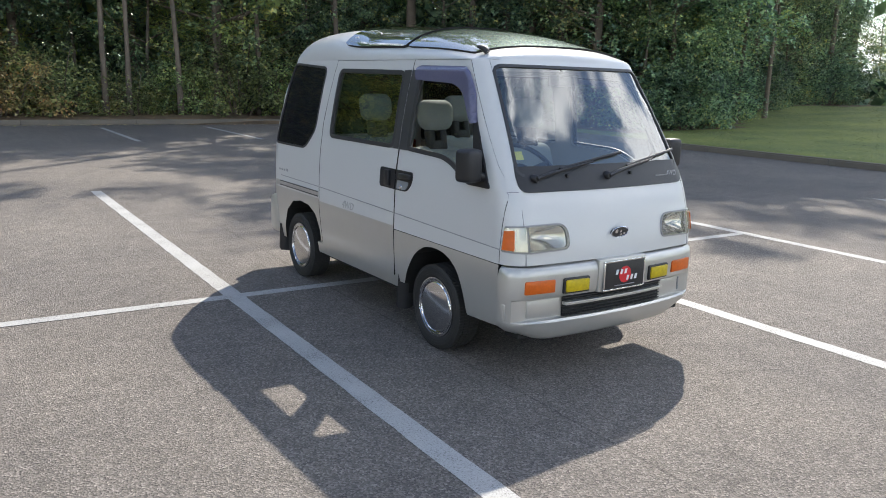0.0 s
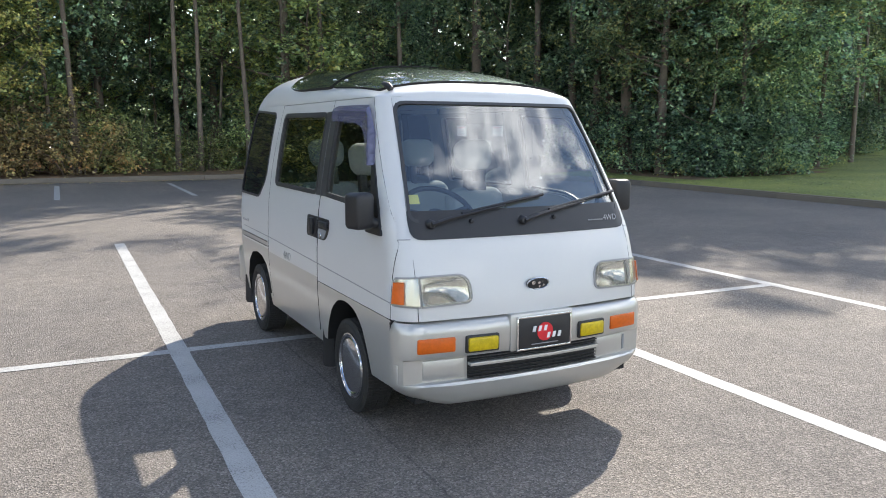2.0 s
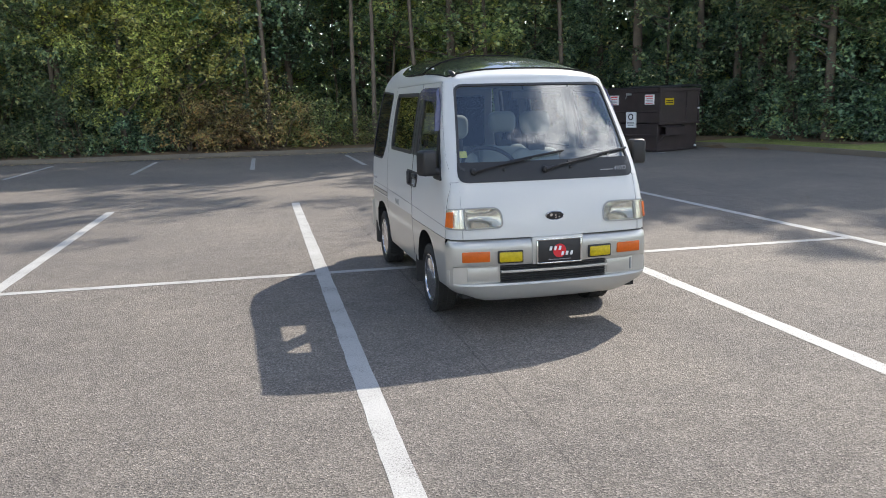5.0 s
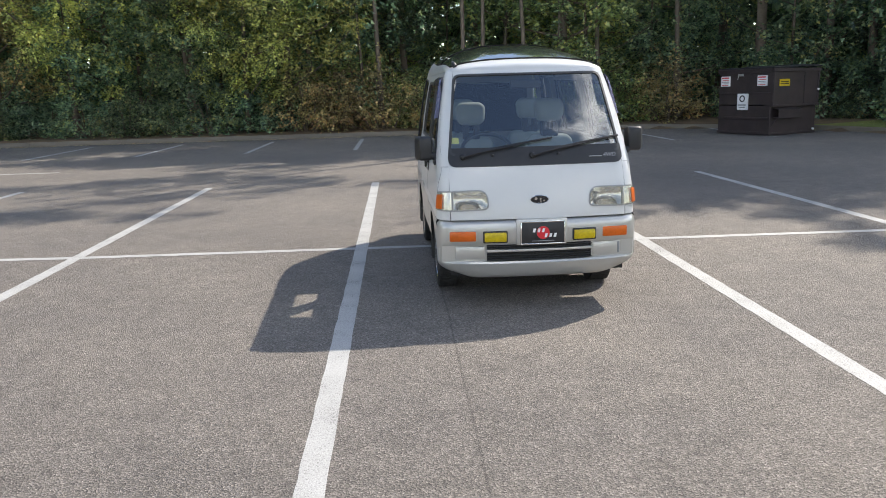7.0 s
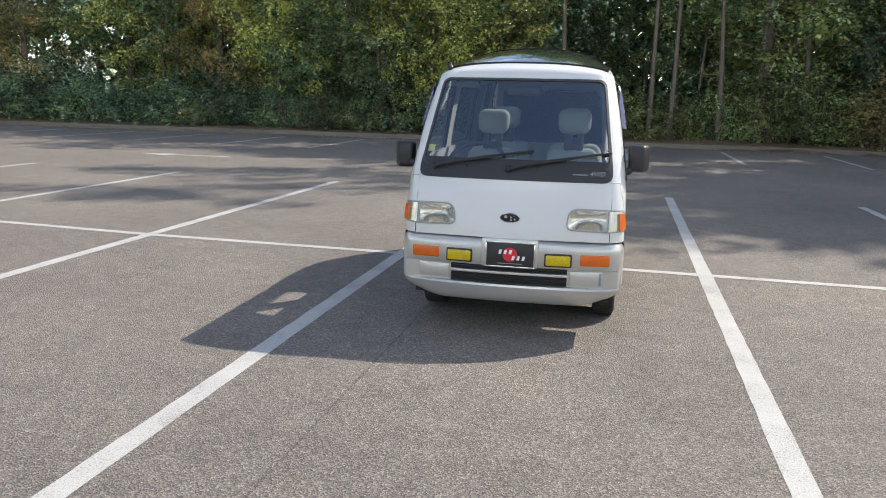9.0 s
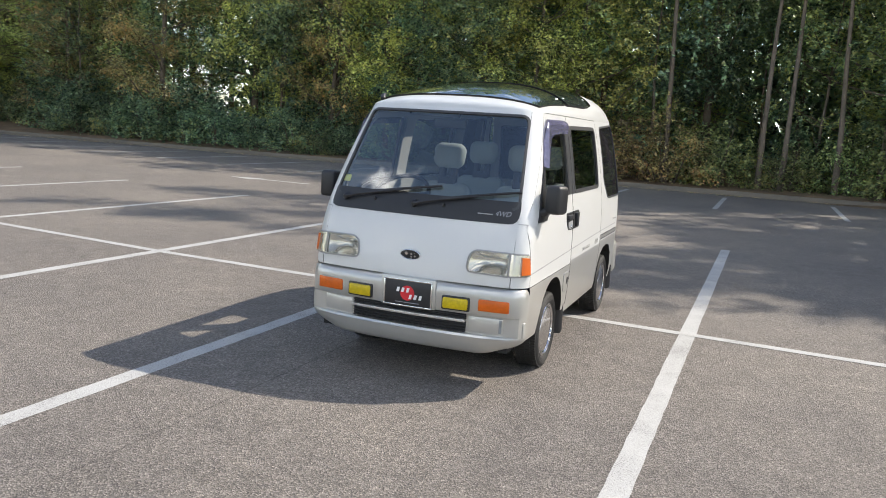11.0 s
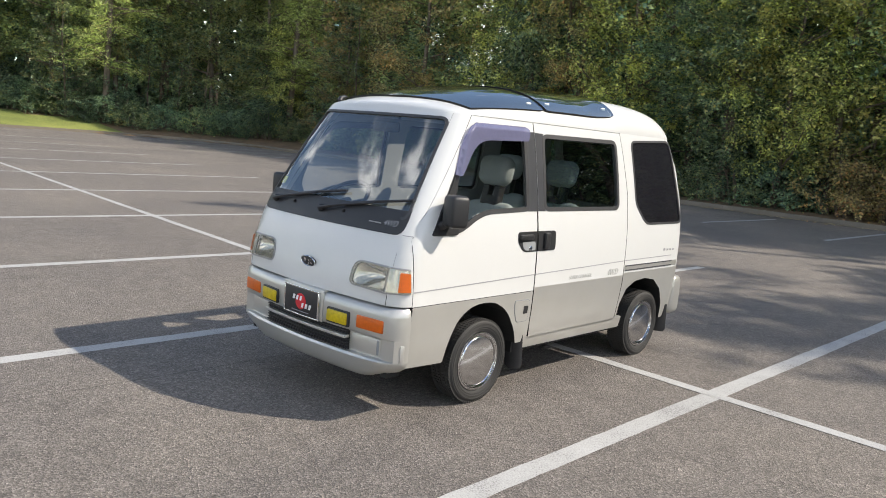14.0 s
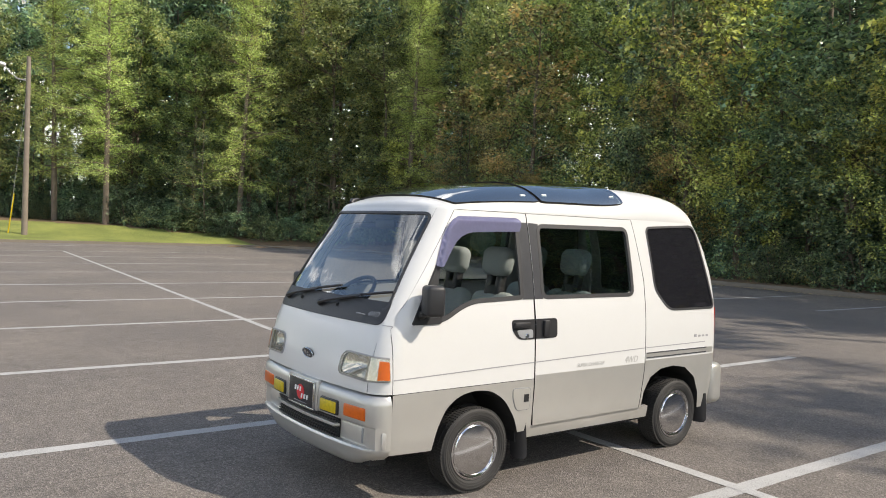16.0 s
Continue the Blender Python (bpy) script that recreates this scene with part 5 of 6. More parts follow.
def trunk_bm(rng, h, r, limbs, crown_base, spread, lean=0.3):
    bm = bmesh.new()
    pts, rad = [], []
    sway = rng.normal(size=2) * lean
    for i in range(7):
        t = i / 6
        pts.append((sway[0] * t * t + 0.08 * rng.normal() * t, sway[1] * t * t + 0.08 * rng.normal() * t, h * t - 0.3))
        rad.append(r * (1.25 if i == 0 else 1) * (1 - 0.85 * t))
    tube(bm, pts, rad, 8)
    ends = []
    for k in range(limbs):
        t = crown_base + (0.95 - crown_base) * rng.random()
        i = min(5, int(t * 6))
        f = t * 6 - i
        base = Vector(pts[i]).lerp(Vector(pts[i + 1]), f)
        ang = rng.random() * 6.283
        ln = spread * (1.15 - 0.6 * t) * (0.6 + 0.6 * rng.random())
        e = base + Vector((math.cos(ang) * ln, math.sin(ang) * ln, ln * (0.25 + 0.5 * rng.random())))
        m = base.lerp(e, 0.5) + Vector((0, 0, -0.08 * ln))
        tube(bm, [base, m, e], [r * 0.35 * (1 - 0.5 * t), r * 0.2, 0.015], 5)
        ends.append(tuple(e))
        ends.append(tuple(m.lerp(e, 0.5)))
    return bm, ends


def tree(seed, h, r, crown_base, spread, clumps, per, size, lmat, name="tree", label="", flat=0.6, clump=(0.62, 0.62, 0.42), shape=4, fine=False, high=7.5):
    rng = np.random.default_rng(seed)
    t = empty(name, label=label, category="tree", group="trees of the wood")
    bm, ends = trunk_bm(rng, h, r, max(6, clumps // 6), crown_base, spread)
    part("trunk", bm, BARK, t, smooth=60)
    cs = list(ends)
    while len(cs) < clumps:
        z = crown_base + (1.02 - crown_base) * rng.random()
        k = (z - crown_base) / (1.02 - crown_base)
        prof = math.sin(math.pi * (0.12 + 0.8 * k)) ** 0.7
        ang, rr = rng.random() * 6.283, spread * prof * math.sqrt(rng.random()) * (0.8 + 0.4 * rng.random())
        cs.append((rr * math.cos(ang), rr * math.sin(ang), h * z))
    cs = np.array(cs[:clumps])
    rad = np.array(clump) * (0.55 + 0.8 * rng.random((clumps, 1)))
    v, f = sprays(rng, cs, rad, per, size, high) if fine else leaves(rng, cs, rad, per, size, flat, shape)
    link("crown", arrays("crown", v, f), lmat, t)
    return t


def pine(seed, h, r, crown_base, spread, label):
    """A tall pine: whorls of drooping boughs with tufts of needles."""
    rng = np.random.default_rng(seed)
    t = empty("pine_tree", label=label, category="tree", group="trees of the wood")
    bm = bmesh.new()
    tube(bm, [(0, 0, -0.3), (0.1, 0.05, h * 0.5), (0.15, 0.0, h)], [r * 1.2, r * 0.8, 0.03], 8)
    cs = []
    z = h * crown_base
    while z < h:
        k = (z / h - crown_base) / (1 - crown_base)
        ln = spread * (1 - 0.75 * k) * (0.75 + 0.5 * rng.random())
        for _ in range(4):
            a = rng.random() * 6.283
            zb = z + 0.35 * rng.normal()
            lb = ln * (0.55 + 0.6 * rng.random())
            e = Vector((math.cos(a) * lb, math.sin(a) * lb, zb + 0.28 * lb * rng.normal() + 0.15))
            tube(bm, [(0.1, 0.02, zb), e * 0.5 + Vector((0, 0, zb * 0.5 + 0.1)), e], [0.05, 0.03, 0.012], 5)
            for q in (0.25, 0.45, 0.62, 0.8, 1.0):
                cs.append((e.x * q + rng.normal() * 0.22, e.y * q + rng.normal() * 0.22, zb + (e.z - zb) * q + rng.normal() * 0.2))
        z += 0.5 + 0.25 * rng.random()
    part("trunk", bm, BARK, t, smooth=60)
    cs = np.array(cs)
    per = 38
    n = len(cs) * per
    c = np.repeat(cs, per, 0)
    d = rng.normal(size=(n, 3))
    d[:, 2] = np.abs(d[:, 2]) * 0.8
    d /= np.linalg.norm(d, axis=1)[:, None]
    p = c + rng.normal(size=(n, 3)) * np.array([0.28, 0.28, 0.13])
    side = np.cross(d, rng.normal(size=(n, 3)))
    side /= np.linalg.norm(side, axis=1)[:, None]
    v = np.stack([p - side * 0.018, p + side * 0.018, p + d * 0.26], 1).reshape(-1, 3)
    link("crown", arrays("crown", v, np.arange(n * 3).reshape(n, 3)), LEAF3, t)
    return t


def bush(seed, w, h, clumps, per, size, lmat, label):
    rng = np.random.default_rng(seed)
    t = empty("bush", label=label, category="bush", group="undergrowth of the wood")
    bm = bmesh.new()
    cs = []
    for k in range(clumps):
        a, rr = rng.random() * 6.283, w * math.sqrt(rng.random())
        z = h * (0.1 + 0.85 * rng.random()) * (1 - 0.55 * (rr / w) ** 2)
        cs.append((rr * math.cos(a), rr * math.sin(a) * 0.8, z))
    for c in cs[:14]:
        tube(bm, [(c[0] * 0.3, c[1] * 0.3, -0.1), (c[0] * 0.6, c[1] * 0.6, c[2] * 0.6), c], [0.025, 0.018, 0.006], 5)
    part("stem", bm, BARK, t)
    rad = np.array((0.42, 0.42, 0.32)) * (0.6 + 0.7 * rng.random((clumps, 1)))
    v, f = sprays(rng, np.array(cs), rad, per * 2, size)
    link("foliage", arrays("foliage", v, f), lmat, t)
    return t


def plant(kinds, spots, seed):
    """Set copies of the kinds at the spots; the first of each kind is the original."""
    rng = random.Random(seed)
    used = set()
    for (x, y, s) in spots:
        k = rng.randrange(len(kinds))
        m = pose(x, y, land(x, y) - 0.05, rng.uniform(-2, 2), rng.uniform(-2, 2), rng.uniform(0, 360))
        sc = s * rng.uniform(0.85, 1.18)
        if k in used:
            ob = copy_thing(kinds[k], m)
        else:
            used.add(k)
            ob = kinds[k]
            ob.matrix_basis = m
        ob.scale = (sc, sc, sc * rng.uniform(0.92, 1.1))
    for k in range(len(kinds)):
        if k not in used:
            for o in list(kinds[k].children_recursive) + [kinds[k]]:
                bpy.data.objects.remove(o)


L_B = "tall broadleaf tree with dense green foliage at the wood's edge"
broad = [tree(11, 12, 0.16, 0.16, 2.9, 120, 300, 0.125, LEAF1, label=L_B, fine=True, clump=(0.8, 0.8, 0.5)),
         tree(12, 14.5, 0.18, 0.20, 3.0, 120, 300, 0.125, LEAF1, label=L_B, fine=True, clump=(0.8, 0.8, 0.5)),
         tree(13, 10.5, 0.13, 0.12, 2.6, 110, 300, 0.115, LEAF2, label="broadleaf tree with olive foliage that begins to yellow", fine=True, clump=(0.8, 0.8, 0.5)),
         tree(14, 15, 0.18, 0.25, 3.0, 120, 300, 0.125, LEAF2, label="tall broadleaf tree with olive and yellowing leaves", fine=True, clump=(0.8, 0.8, 0.5))]
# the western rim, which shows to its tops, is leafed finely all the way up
# LEAF6 paints these crowns as sunlit
sun_tinted = [tree(15, 13, 0.16, 0.14, 2.9, 130, 190, 0.15, LEAF6, label="tall broadleaf tree at the wood's edge with leaves coloured as sunlit", fine=True, clump=(0.62, 0.62, 0.38), high=20),
         tree(16, 14.5, 0.17, 0.16, 3.0, 130, 190, 0.15, LEAF6, label="tall broadleaf tree with olive leaves coloured as sunlit", fine=True, clump=(0.62, 0.62, 0.38), high=20)]
tall = [tree(21, 18, 0.17, 0.42, 3.2, 90, 64, 0.21, LEAF1, label="tall slender tree deeper in the wood", shape=3, clump=(0.9, 0.9, 0.6)),
        tree(22, 20, 0.18, 0.48, 3.0, 90, 64, 0.21, LEAF2, label="tall slender tree deeper in the wood", shape=3, clump=(0.9, 0.9, 0.6))]
airy = [tree(27, 20, 0.17, 0.50, 3.5, 44, 52, 0.20, LEAF2, label="tall thin-crowned tree deeper in the wood", shape=3, clump=(0.75, 0.75, 0.45)),
        tree(28, 19, 0.16, 0.46, 3.3, 40, 52, 0.20, LEAF1, label="tall thin-crowned tree deeper in the wood", shape=3, clump=(0.75, 0.75, 0.45))]
slim = [tree(23, 15, 0.11, 0.5, 2.2, 60, 220, 0.12, LEAF1, "slim_tree", "slim tree with a bare pale trunk at the wood's edge", fine=True),
        tree(24, 13, 0.085, 0.45, 2.0, 54, 220, 0.12, LEAF2, "slim_tree", "slim tree with a bare pale trunk at the wood's edge", fine=True)]
rusty = [tree(25, 13, 0.15, 0.1, 2.9, 120, 300, 0.105, LEAF4, label="vine-hung tree with rust-brown leaves", fine=True),
         tree(26, 10, 0.12, 0.1, 2.4, 100, 300, 0.105, LEAF5, label="broadleaf tree with bright yellow-green leaves", fine=True)]
pines = [pine(31, 17, 0.17, 0.12, 3.3, "tall pine tree with light green needles"), pine(32, 19, 0.18, 0.2, 3.2, "tall pine tree with light green needles")]
shrubs = [bush(41, 1.5, 2.2, 50, 56, 0.10, LEAF1, "green shrub at the foot of the trees"),
          bush(42, 1.3, 1.7, 44, 56, 0.09, LEAF2, "olive shrub at the foot of the trees"),
          bush(43, 1.7, 3.0, 60, 56, 0.11, LEAF1, "tall green shrub at the foot of the trees")]
# brighter and browner undergrowth along the northern rim; the LEAF6 pair has sunlight painted in
dry_shrubs = [bush(44, 1.6, 2.4, 54, 60, 0.10, LEAF6, "olive shrub with thinning autumn leaves coloured as sunlit"),
              bush(45, 1.5, 2.0, 48, 60, 0.09, LEAF6, "olive shrub coloured as sunlit at the foot of the trees"),
              bush(46, 1.6, 2.8, 54, 60, 0.09, LEAF4, "brown shrub with dry leaves")]


RIM_LINE = [(-66, -8), (-59, 4), (-51, 10), (-44.5, 15.5), (-40, 20.5), (-35.5, 25), (-31, 26.8), (-20, 25.6), (0, 25.4), (13.5, 25.4), (16.8, 22.5), (17.6, 17.2), (19.0, 15.6), (22, 16.6), (27, 19.4), (36, 23.5), (52, 29), (80, 36)]


def wood_edge(step, depth0, depth1, seed):
    """Spots along the wood's rim, by how deep they stand in it."""
    rng = random.Random(seed)
    spots = []
    carry = 0.0
    for (ax, ay), (bx, by) in zip(RIM_LINE, RIM_LINE[1:]):
        ln = math.hypot(bx - ax, by - ay)
        nx_, ny_ = -(by - ay) / ln, (bx - ax) / ln
        d = carry
        while d < ln:
            k = rng.uniform(depth0, depth1)
            j = rng.uniform(-0.3, 0.3) * step
            spots.append((ax + (bx - ax) * (d + j) / ln + nx_ * k, ay + (by - ay) * (d + j) / ln + ny_ * k, 1.0))
            d += step * rng.uniform(0.8, 1.2) * (1.5 if ax > 30 else 1.0)
        carry = d - ln
    return spots


def rim_gap(x, y):
    """How far a place lies from the wood's rim."""
    best = 1e9
    for (ax, ay), (bx, by) in zip(RIM_LINE, RIM_LINE[1:]):
        t = ((x - ax) * (bx - ax) + (y - ay) * (by - ay)) / ((bx - ax) ** 2 + (by - ay) ** 2)
        t = min(1.0, max(0.0, t))
        best = min(best, math.hypot(x - ax - t * (bx - ax), y - ay - t * (by - ay)))
    return best


low_spots = wood_edge(1.7, 0.2, 1.6, 1) + [(x, y, 1.15) for x, y, s in wood_edge(3.8, 2.0, 4.5, 2)]
plant(shrubs, [q for q in low_spots if not -3 < q[0] < 13], 3)
plant(dry_shrubs, [q for q in low_spots if -3 < q[0] < 13], 33)
edge_spots = wood_edge(4.8, 0.8, 4.6, 4) + [(19.8, 16.9, 0.9), (22.4, 17.9, 1.0)]
north = [q for i, q in enumerate(edge_spots) if -3 < q[0] < 13 and i % 2]
plant(broad, [q for q in edge_spots if q[0] > -17 and q not in north], 5)
# the western rim and alternate northern trees carry sunlight in their leaf colour
plant(sun_tinted, [q for q in edge_spots if q[0] <= -17] + north, 25)
deep_spots = wood_edge(5.6, 6.0, 11.0, 6) + wood_edge(5.0, 11.0, 18.0, 7)
plant(tall, [q for i, q in enumerate(deep_spots) if q[0] < -16 or i % 5 in (0, 2, 4)] + [(-62, 6, 1.05), (-59, 11, 1.05), (-55, 17, 1.05), (-51, 23, 1.05), (-46, 28, 1.05), (-42, 31, 1.05), (-38, 33, 1.05), (-34, 32, 1.05), (-30, 34, 1.05), (21.0, 23.4, 0.95), (17.2, 24.4, 0.85), (24.0, 20.8, 0.82), (26.5, 20.4, 0.95)], 8)
for x, y, k, sc in ((25.8, 19.8, 0, 1.0), (28.5, 21.5, 1, 1.0), (31.5, 22.4, 0, 1.05), (35.0, 24.6, 1, 1.0), (29.5, 26.0, 0, 1.0), (39.0, 27.0, 0, 1.05), (44.0, 29.5, 1, 1.1), (50.0, 33.0, 0, 1.1), (46.0, 27.5, 1, 1.0), (55.0, 31.5, 0, 1.1), (60.0, 34.0, 1, 1.15)):
    more = copy_thing(tall[k], pose(x, y, land(x, y) - 0.05, 0, 0, 57 * x))
    more.scale = (sc, sc, sc)
plant(airy, [(22.6, 18.2, 1.0), (18.4, 23.8, 1.05), (15.6, 26.2, 1.08)], 31)
shade_tree = copy_thing(tall[1], pose(20.6, 22.6, land(20.6, 22.6) - 0.05, 0, 0, 40))
shade_tree.scale = (1.1, 1.1, 1.0)
plant(pines, [(-46.8, 13.0, 0.9), (-41.5, 20.0, 0.92), (-33.2, 27.6, 0.9), (-52, 5, 1.0), (-50, 10.5, 1.0), (-54, 14, 1.0), (-49, 20, 1.0), (-44, 25, 0.95), (-40, 29.5, 1.0), (-37, 31, 1.05), (-34.5, 29.5, 1), (-30, 31, 1), (-22, 30, 1.05), (-12, 31, 1), (2, 32, 1), (9, 30, 1), (24, 24, 1), (35, 26, 1)], 9)
plant(slim, [(1.6, 26.2, 1), (5.3, 26.3, 1), (6.9, 26.3, 0.8), (-5.25, 26.3, 1), (-4.4, 27.4, 1), (9.5, 26.0, 1), (4.6, 26.3, 1.1), (8.1, 26.3, 1.15), (12.5, 26.2, 1), (18.6, 22, 1), (20.5, 19, 1), (24, 17.6, 1), (27, 18.5, 1), (33, 22.5, 1)], 14)
plant(rusty[:1], [(-21.5, 27.2, 0.9), (-12.5, 27.4, 0.9), (-29, 28.5, 0.8)], 15)
plant(rusty[1:], [(-3.2, 26.0, 1.05), (-1.8, 26.6, 1.0), (-34, 27.5, 0.8), (-9.5, 26.8, 0.9), (-15.5, 28.2, 1.1)], 16)
# understorey that closes the view into the wood, and the wood's far depth
young = [tree(51, 6.5, 0.07, 0.08, 2.1, 72, 72, 0.13, LEAF1, "young_tree", "young broadleaf tree in the wood's understorey", fine=True),
         tree(52, 8.0, 0.08, 0.10, 2.2, 80, 72, 0.13, LEAF2, "young_tree", "young broadleaf tree with yellowing leaves", fine=True)]
plant(young, wood_edge(3.8, 0.6, 3.5, 10) + wood_edge(5.6, 4.0, 8.0, 11), 12)
rng = np.random.default_rng(77)
pts = [(x, y) for x, y, s in wood_edge(0.5, 15.0, 22.0, 13) if x < 14]
pts += [(x, y) for x, y, s in wood_edge(0.5, 9.0, 14.0, 13) if x >= 14]
for (cx, cy), a0, a1 in (((-40, 26), 98, 132), ((-47, 20), 128, 152), ((-52, 12), 145, 150), ((13.5, 25.4), 44, 90), ((14.5, 24.5), 30, 95), ((16.8, 22.5), 5, 50)):
    for i in range(int(abs(a1 - a0) * 0.7)):
        a, k = radians(a0 + (a1 - a0) * rng.random()), 14 + 8 * rng.random()
        pts.append((cx + k * math.cos(a), cy + k * math.sin(a)))
pts = np.array([q for q in pts if rim_gap(*q) > 8.0])
rep = np.where(pts[:, 0] < -16, 50, np.where(pts[:, 0] > 30, 70, 44))
base = np.repeat(pts, rep, 0)
base = base + rng.normal(size=base.shape) * 1.5
zz = rng.random(len(base)) ** np.where(base[:, 0] > 30, 1.0, 1.35) * np.where(base[:, 0] < -16, 22.0, 16.0)
cen = np.column_stack([base, zz])
west = cen[cen[:, 0] < 14]
east = cen[cen[:, 0] >= 14]
v, f = leaves(rng, west, np.full((len(west), 3), 1.1), 8, 0.52)
v2, f2 = leaves(rng, east, np.full((len(east), 3), 1.0), 12, 0.3)
deep = link("far_woods", arrays("far_woods", np.vstack([v, v2]), np.vstack([f, f2 + len(v)])), LEAF1, label="dense far foliage deep in the wood", kind="stuff")
deep["category"] = "woods"

# ---- round the lot ----
def dumpster():
    d = empty("dumpster", pose(12.25, 18.4, 0, 0, 0, 23) @ Matrix.Diagonal((0.935, 0.935, 0.935, 1)), label="dark brown steel dumpster with black lids and labels by the kerb", category="dumpster")
    W, D, H = 1.93, 1.95, 1.93
    # the front leans out above a ledge; the box is hollow under its lids
    for name, a, b in (("front_panel", (0.0, 0.0, 0.02), (W, 0.03, 0.86)), ("front_panel", (0.0, -0.07, 0.86), (W, -0.04, H)), ("ledge", (0.0, -0.04, 0.86), (W, 0.03, 0.89)),
                       ("back_panel", (0.0, D - 0.03, 0.02), (W, D, H)), ("side_panel", (0.0, 0.03, 0.02), (0.03, D - 0.03, 0.86)), ("side_panel", (0.0, -0.04, 0.89), (0.03, D - 0.03, H)),
                       ("side_panel", (W - 0.03, 0.03, 0.02), (W, D - 0.03, 0.86)), ("side_panel", (W - 0.03, -0.04, 0.89), (W, D - 0.03, H)), ("floor_panel", (0.03, 0.03, 0.02), (W - 0.03, D - 0.03, 0.06))):
        bm = bmesh.new()
        box(bm, *a, *b)
        part(name, bm, BROWN, d)
    for z, h, deep in ((0.02, 0.09, 0.03), (0.46, 0.07, 0.03), (1.20, 0.05, 0.025), (H - 0.12, 0.12, 0.04)):
        bm = bmesh.new()
        box(bm, -deep, -0.02, z, -0.001, D + 0.02, z + h, 0.01, 1)
        part("rib", bm, BROWN, d)
    for z, h, y0 in ((0.02, 0.07, -0.03), (0.83, 0.06, -0.11), (H - 0.10, 0.10, -0.11)):
        bm = bmesh.new()
        box(bm, -0.03, y0, z, W + 0.03, y0 + 0.038, z + h, 0.01, 1)
        part("rib", bm, BROWN, d)
    for x in (0.0, 1.28, W - 0.06):
        bm = bmesh.new()
        box(bm, x, -0.10, 0.895, x + 0.06, -0.071, H - 0.105, 0.008, 1)
        part("upright", bm, BROWN, d)
    bm = bmesh.new()
    box(bm, -0.035, -0.035, 0.11, 0.05, -0.001, 0.83, 0.01, 1)
    part("corner_post", bm, BROWN, d)
    # sleeve for the lifting fork, with a sloping roof
    bm = bmesh.new()
    box(bm, 0.12, -0.24, 0.50, 1.05, -0.21, 0.74, 0.008, 1)
    box(bm, 0.12, -0.21, 0.50, 1.05, -0.001, 0.53, 0.004, 1)
    roof_vs = box(bm, 0.10, -0.25, 0.74, 1.07, -0.001, 0.765, 0.004, 1)
    for v in roof_vs:
        v.co.z += 0.20 * (v.co.y + 0.25)
    part("fork_sleeve", bm, BROWN, d)
    # a brace that runs from the sleeve down to the corner
    bm = bmesh.new()
    tube(bm, [(0.02, -0.02, 0.25), (0.20, -0.10, 0.50)], 0.022, 6)
    part("brace", bm, BROWN, d)
    for k in range(2):
        bm = bmesh.new()
        box(bm, k * W / 2 - 0.06 + 0.07 * k, -0.12, H, (k + 1) * W / 2 - 0.01 + 0.07 * k, D + 0.03, H + 0.05, 0.02, 2)
        for v in bm.verts:
            v.co.z += 0.04 * math.sin(math.pi * min(1, max(0, v.co.y / D))) + (0.03 if k else 0.0)
        part("lid", bm, BLACK, d, "black plastic lid")
    for k in range(5):
        bm = bmesh.new()
        x = 1.06 + k * 0.19
        box(bm, x, -0.10, H + 0.072, x + 0.05, D, H + 0.10, 0.008, 1)
        for v in bm.verts:
            v.co.z += 0.04 * math.sin(math.pi * min(1, max(0, v.co.y / D)))
        part("lid_rib", bm, BLACK, d)
    bm = bmesh.new()
    tube(bm, [(-0.05, D - 0.02, H + 0.03), (W + 0.05, D - 0.02, H + 0.03)], 0.02, 8)
    part("lid_rod", bm, STEEL, d)
    bm = bmesh.new()
    box(bm, -0.06, 0.98, H - 0.20, -0.041, 1.20, H - 0.13, 0.006, 1)
    tube(bm, [(-0.05, 1.16, H - 0.16), (-0.055, 1.20, H - 0.30)], 0.012, 6)
    part("lid_latch", bm, STEEL, d)
    for x, z in ((W - 0.10, 0.13), (W - 0.04, 1.30)):
        bm = bmesh.new()
        spin(bm, [(-0.115, 0.0), (-0.115, 0.032), (-0.06, 0.035)], 10, "y")
        bmesh.ops.transform(bm, matrix=pose(x, 0 if z > 1 else 0.04, z), verts=bm.verts)
        part("reflector", bm, WHITEP, d)

    def sign(y0, z0, w, h, face, bars, face_side="x"):
        bm = bmesh.new()
        if face_side == "x":
            box(bm, -0.05, y0, z0, -0.001, y0 + w, z0 + h)
        else:
            box(bm, y0, -0.079, z0, y0 + w, -0.071, z0 + h)
        s = part("label", bm, face, d)
        for (a, b, c, e, m) in bars:
            bm = bmesh.new()
            if face_side == "x":
                box(bm, -0.053, y0 + a * w, z0 + b * h, -0.0495, y0 + c * w, z0 + e * h)
            else:
                box(bm, y0 + a * w, -0.082, z0 + b * h, y0 + c * w, -0.0785, z0 + e * h)
            part("print_bar", bm, m, s)
        return s
    warning = [(0.08, 0.78, 0.92, 0.9, REDP), (0.1, 0.56, 0.8, 0.62, REDP), (0.1, 0.40, 0.9, 0.46, GREYT), (0.1, 0.24, 0.7, 0.3, GREYT), (0.1, 0.08, 0.9, 0.14, REDP)]
    sign(1.52, 1.44, 0.33, 0.30, WHITEP, warning)
    sign(0.13, 1.44, 0.33, 0.30, WHITEP, warning)
    notice = sign(0.80, 0.74, 0.38, 0.48, WHITEP, [(0.12, 0.26, 0.88, 0.34, GREYT), (0.2, 0.12, 0.8, 0.19, GREYT)])
    bm = bmesh.new()
    ring_pts = [(-0.0525, 0.99 + 0.085 * math.cos(q), 1.07 + 0.085 * math.sin(q)) for q in [2 * math.pi * i / 18 for i in range(19)]]
    tube(bm, ring_pts, 0.018, 6, cap=False)
    part("print_ring", bm, GASKET, notice)
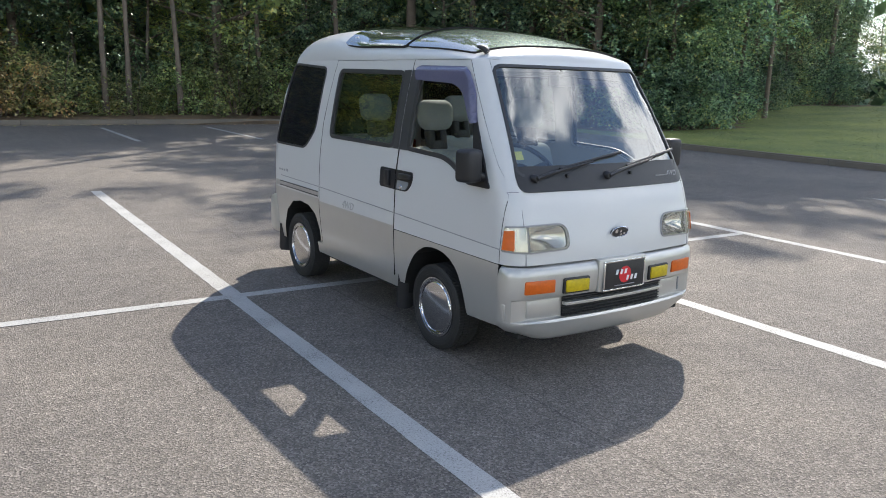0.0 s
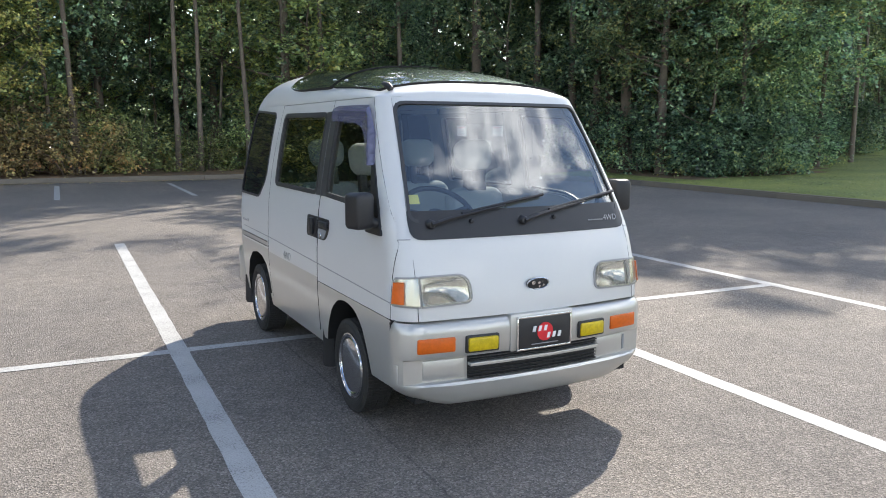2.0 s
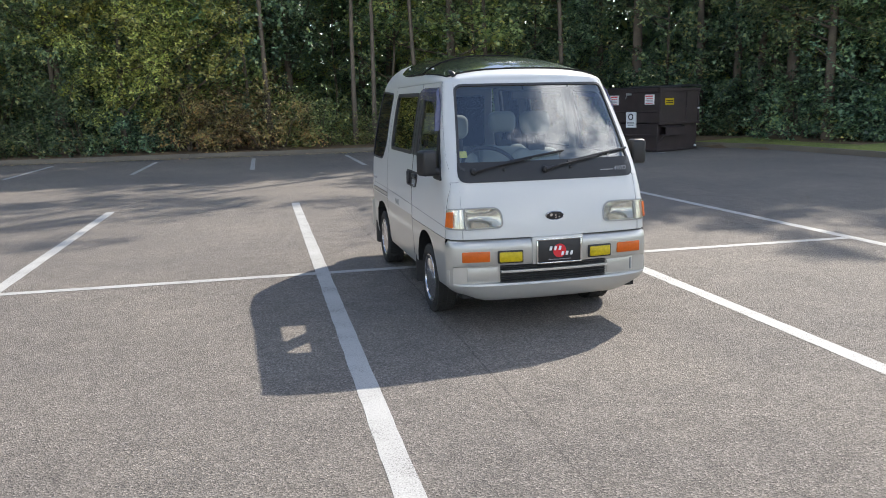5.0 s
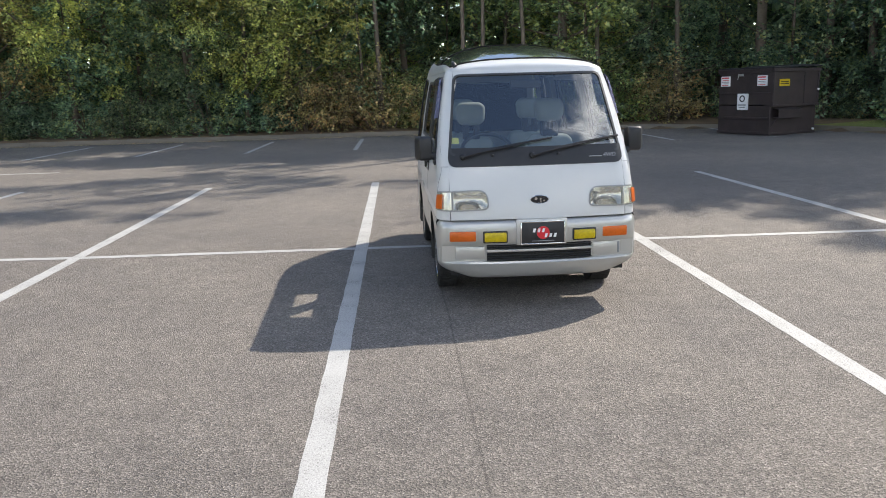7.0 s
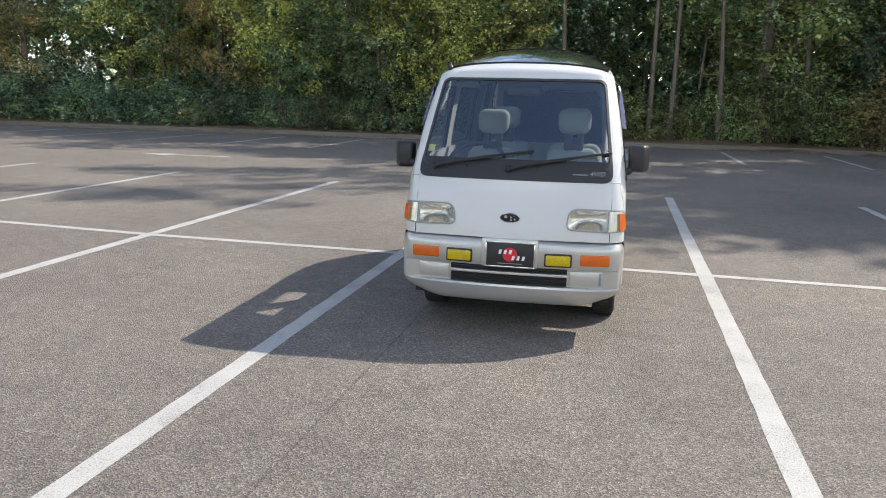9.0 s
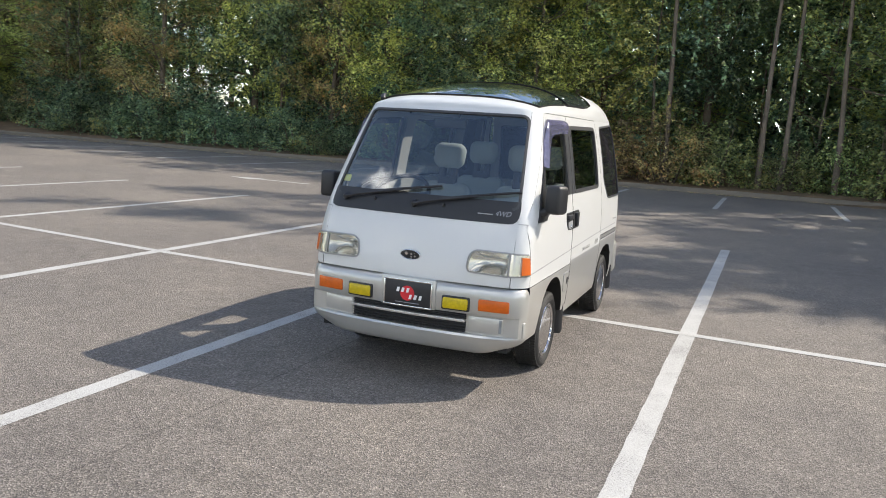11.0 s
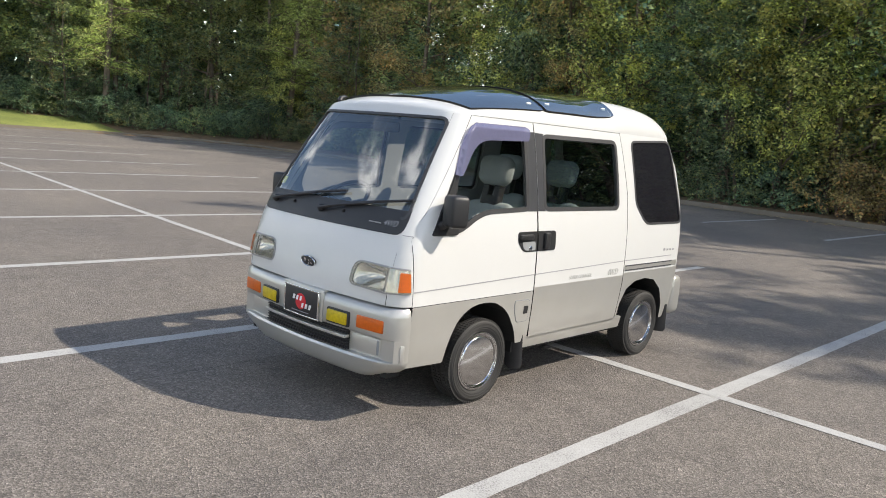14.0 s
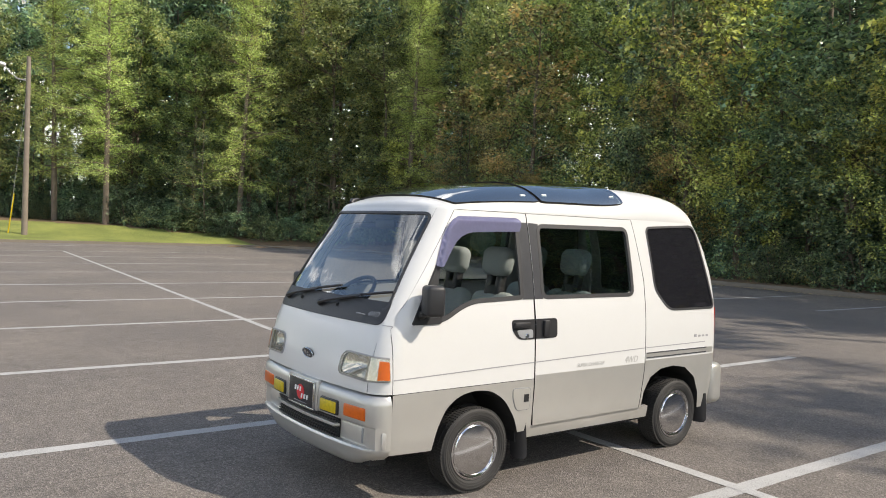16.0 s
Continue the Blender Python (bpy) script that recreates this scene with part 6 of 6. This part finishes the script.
    sign(0.25, 1.42, 0.42, 0.2, YELLOW, [(0.1, 0.55, 0.9, 0.7, BLACK), (0.1, 0.25, 0.9, 0.4, BLACK)], "y")


dumpster()


def light_pole(x, y):
    z = land(x, y)
    p = empty("light_pole", pose(x, y, z), label="tall grey wooden pole with a street lamp and a guy wire", category="utility pole")
    bm = bmesh.new()
    tube(bm, [(0, 0, -0.3), (0, 0, 5), (0.02, 0, 9.7)], [0.16, 0.14, 0.11], 14)
    part("pole", bm, POLEW, p, smooth=50)
    bm = bmesh.new()
    tube(bm, [(0, -0.1, 8.4), (-0.1, -0.5, 8.45), (-0.15, -0.9, 8.75), (-0.2, -1.15, 9.1)], 0.035, 8)
    part("lamp_arm", bm, STEEL, p, smooth=60)
    bm = bmesh.new()
    spin(bm, [(-0.3, 0.0), (-0.28, 0.06), (-0.1, 0.13), (0.15, 0.15), (0.28, 0.10), (0.3, 0.0)], 16, "y")
    bmesh.ops.transform(bm, matrix=pose(-0.2, -1.35, 9.15, -12), verts=bm.verts)
    part("lamp_head", bm, STEEL, p, smooth=50)
    bm = bmesh.new()
    tube(bm, [(0, -0.1, 7.5), (-0.4, -0.75, -0.1)], 0.012, 6)
    part("guy_wire", bm, STEEL, p)
    bm = bmesh.new()
    tube(bm, [(-0.26, -0.51, 2.2), (-0.4, -0.745, 0.0)], 0.035, 8)
    part("guy_guard", bm, YELLOW, p, "yellow plastic guard")


light_pole(-40.4, 7.4)

# grass on the verges
rng = np.random.default_rng(5)
pts = []
while len(pts) < 42000:
    if rng.random() < 0.6:
        x, y = rng.uniform(EAST + 0.2, 40), rng.uniform(-6, 24)
    else:
        x, y = rng.uniform(WEST - 10, WEST + 6), rng.uniform(-6, 25)
    if outside(x, y) > 0.22 and lawn_here(x, y):
        pts.append((x, y, land(x, y)))
p = np.array(pts)
n = len(p)
a = rng.random(n) * 6.283
d = np.column_stack([np.cos(a), np.sin(a), np.zeros(n)])
h = rng.uniform(0.008, 0.026, n)[:, None]
tip = p + np.column_stack([rng.normal(size=(n, 2)) * 0.03, h[:, 0]])
v = np.stack([p - d * 0.012, p + d * 0.012, tip], 1).reshape(-1, 3)
g = link("grass", arrays("grass", v, np.arange(n * 3).reshape(n, 3)), BLADE, label="short mown grass blades on the verge", kind="stuff")
g["category"] = "grass"
# fallen leaves along the kerb and on the asphalt
n = 3200
x = rng.uniform(WEST + 5, EAST - 5, n)
y = NORTH - 0.05 - np.abs(rng.normal(size=n)) * 0.22
p = np.column_stack([x, y, np.full(n, 0.012)])
a = rng.random(n) * 6.283
s = rng.uniform(0.02, 0.05, n)[:, None]
d = np.column_stack([np.cos(a), np.sin(a), rng.normal(size=n) * 0.2])
e = np.column_stack([-np.sin(a), np.cos(a), rng.normal(size=n) * 0.2])
v = np.stack([p - d * s, p + e * s * 0.5, p + d * s, p - e * s * 0.5], 1).reshape(-1, 3)
lf = link("fallen_leaves", arrays("fallen_leaves", v, np.arange(n * 4).reshape(n, 4)), LEAF4, label="dry brown leaves blown against the kerb", kind="stuff")
lf["category"] = "leaves"
# woods that close the place behind the camera
ring = [(52, 26), (72, -10), (55, -50), (0, -62), (-55, -52), (-75, -15), (-64, 4)]
cen = []
for (ax, ay), (bx, by) in zip(ring, ring[1:]):
    k = int(math.hypot(bx - ax, by - ay) / 0.5)
    for i in range(k):
        for _ in range(5):
            cen.append((ax + (bx - ax) * i / k + rng.normal() * 1.5, ay + (by - ay) * i / k + rng.normal() * 1.5, 14 * rng.random() ** 0.8))
v, f = leaves(rng, np.array(cen), np.full((len(cen), 3), 1.2), 5, 0.6)
fw = link("far_woods", arrays("far_woods", v, f), LEAF1, label="distant belt of trees round the lot", kind="stuff")
fw["category"] = "woods"
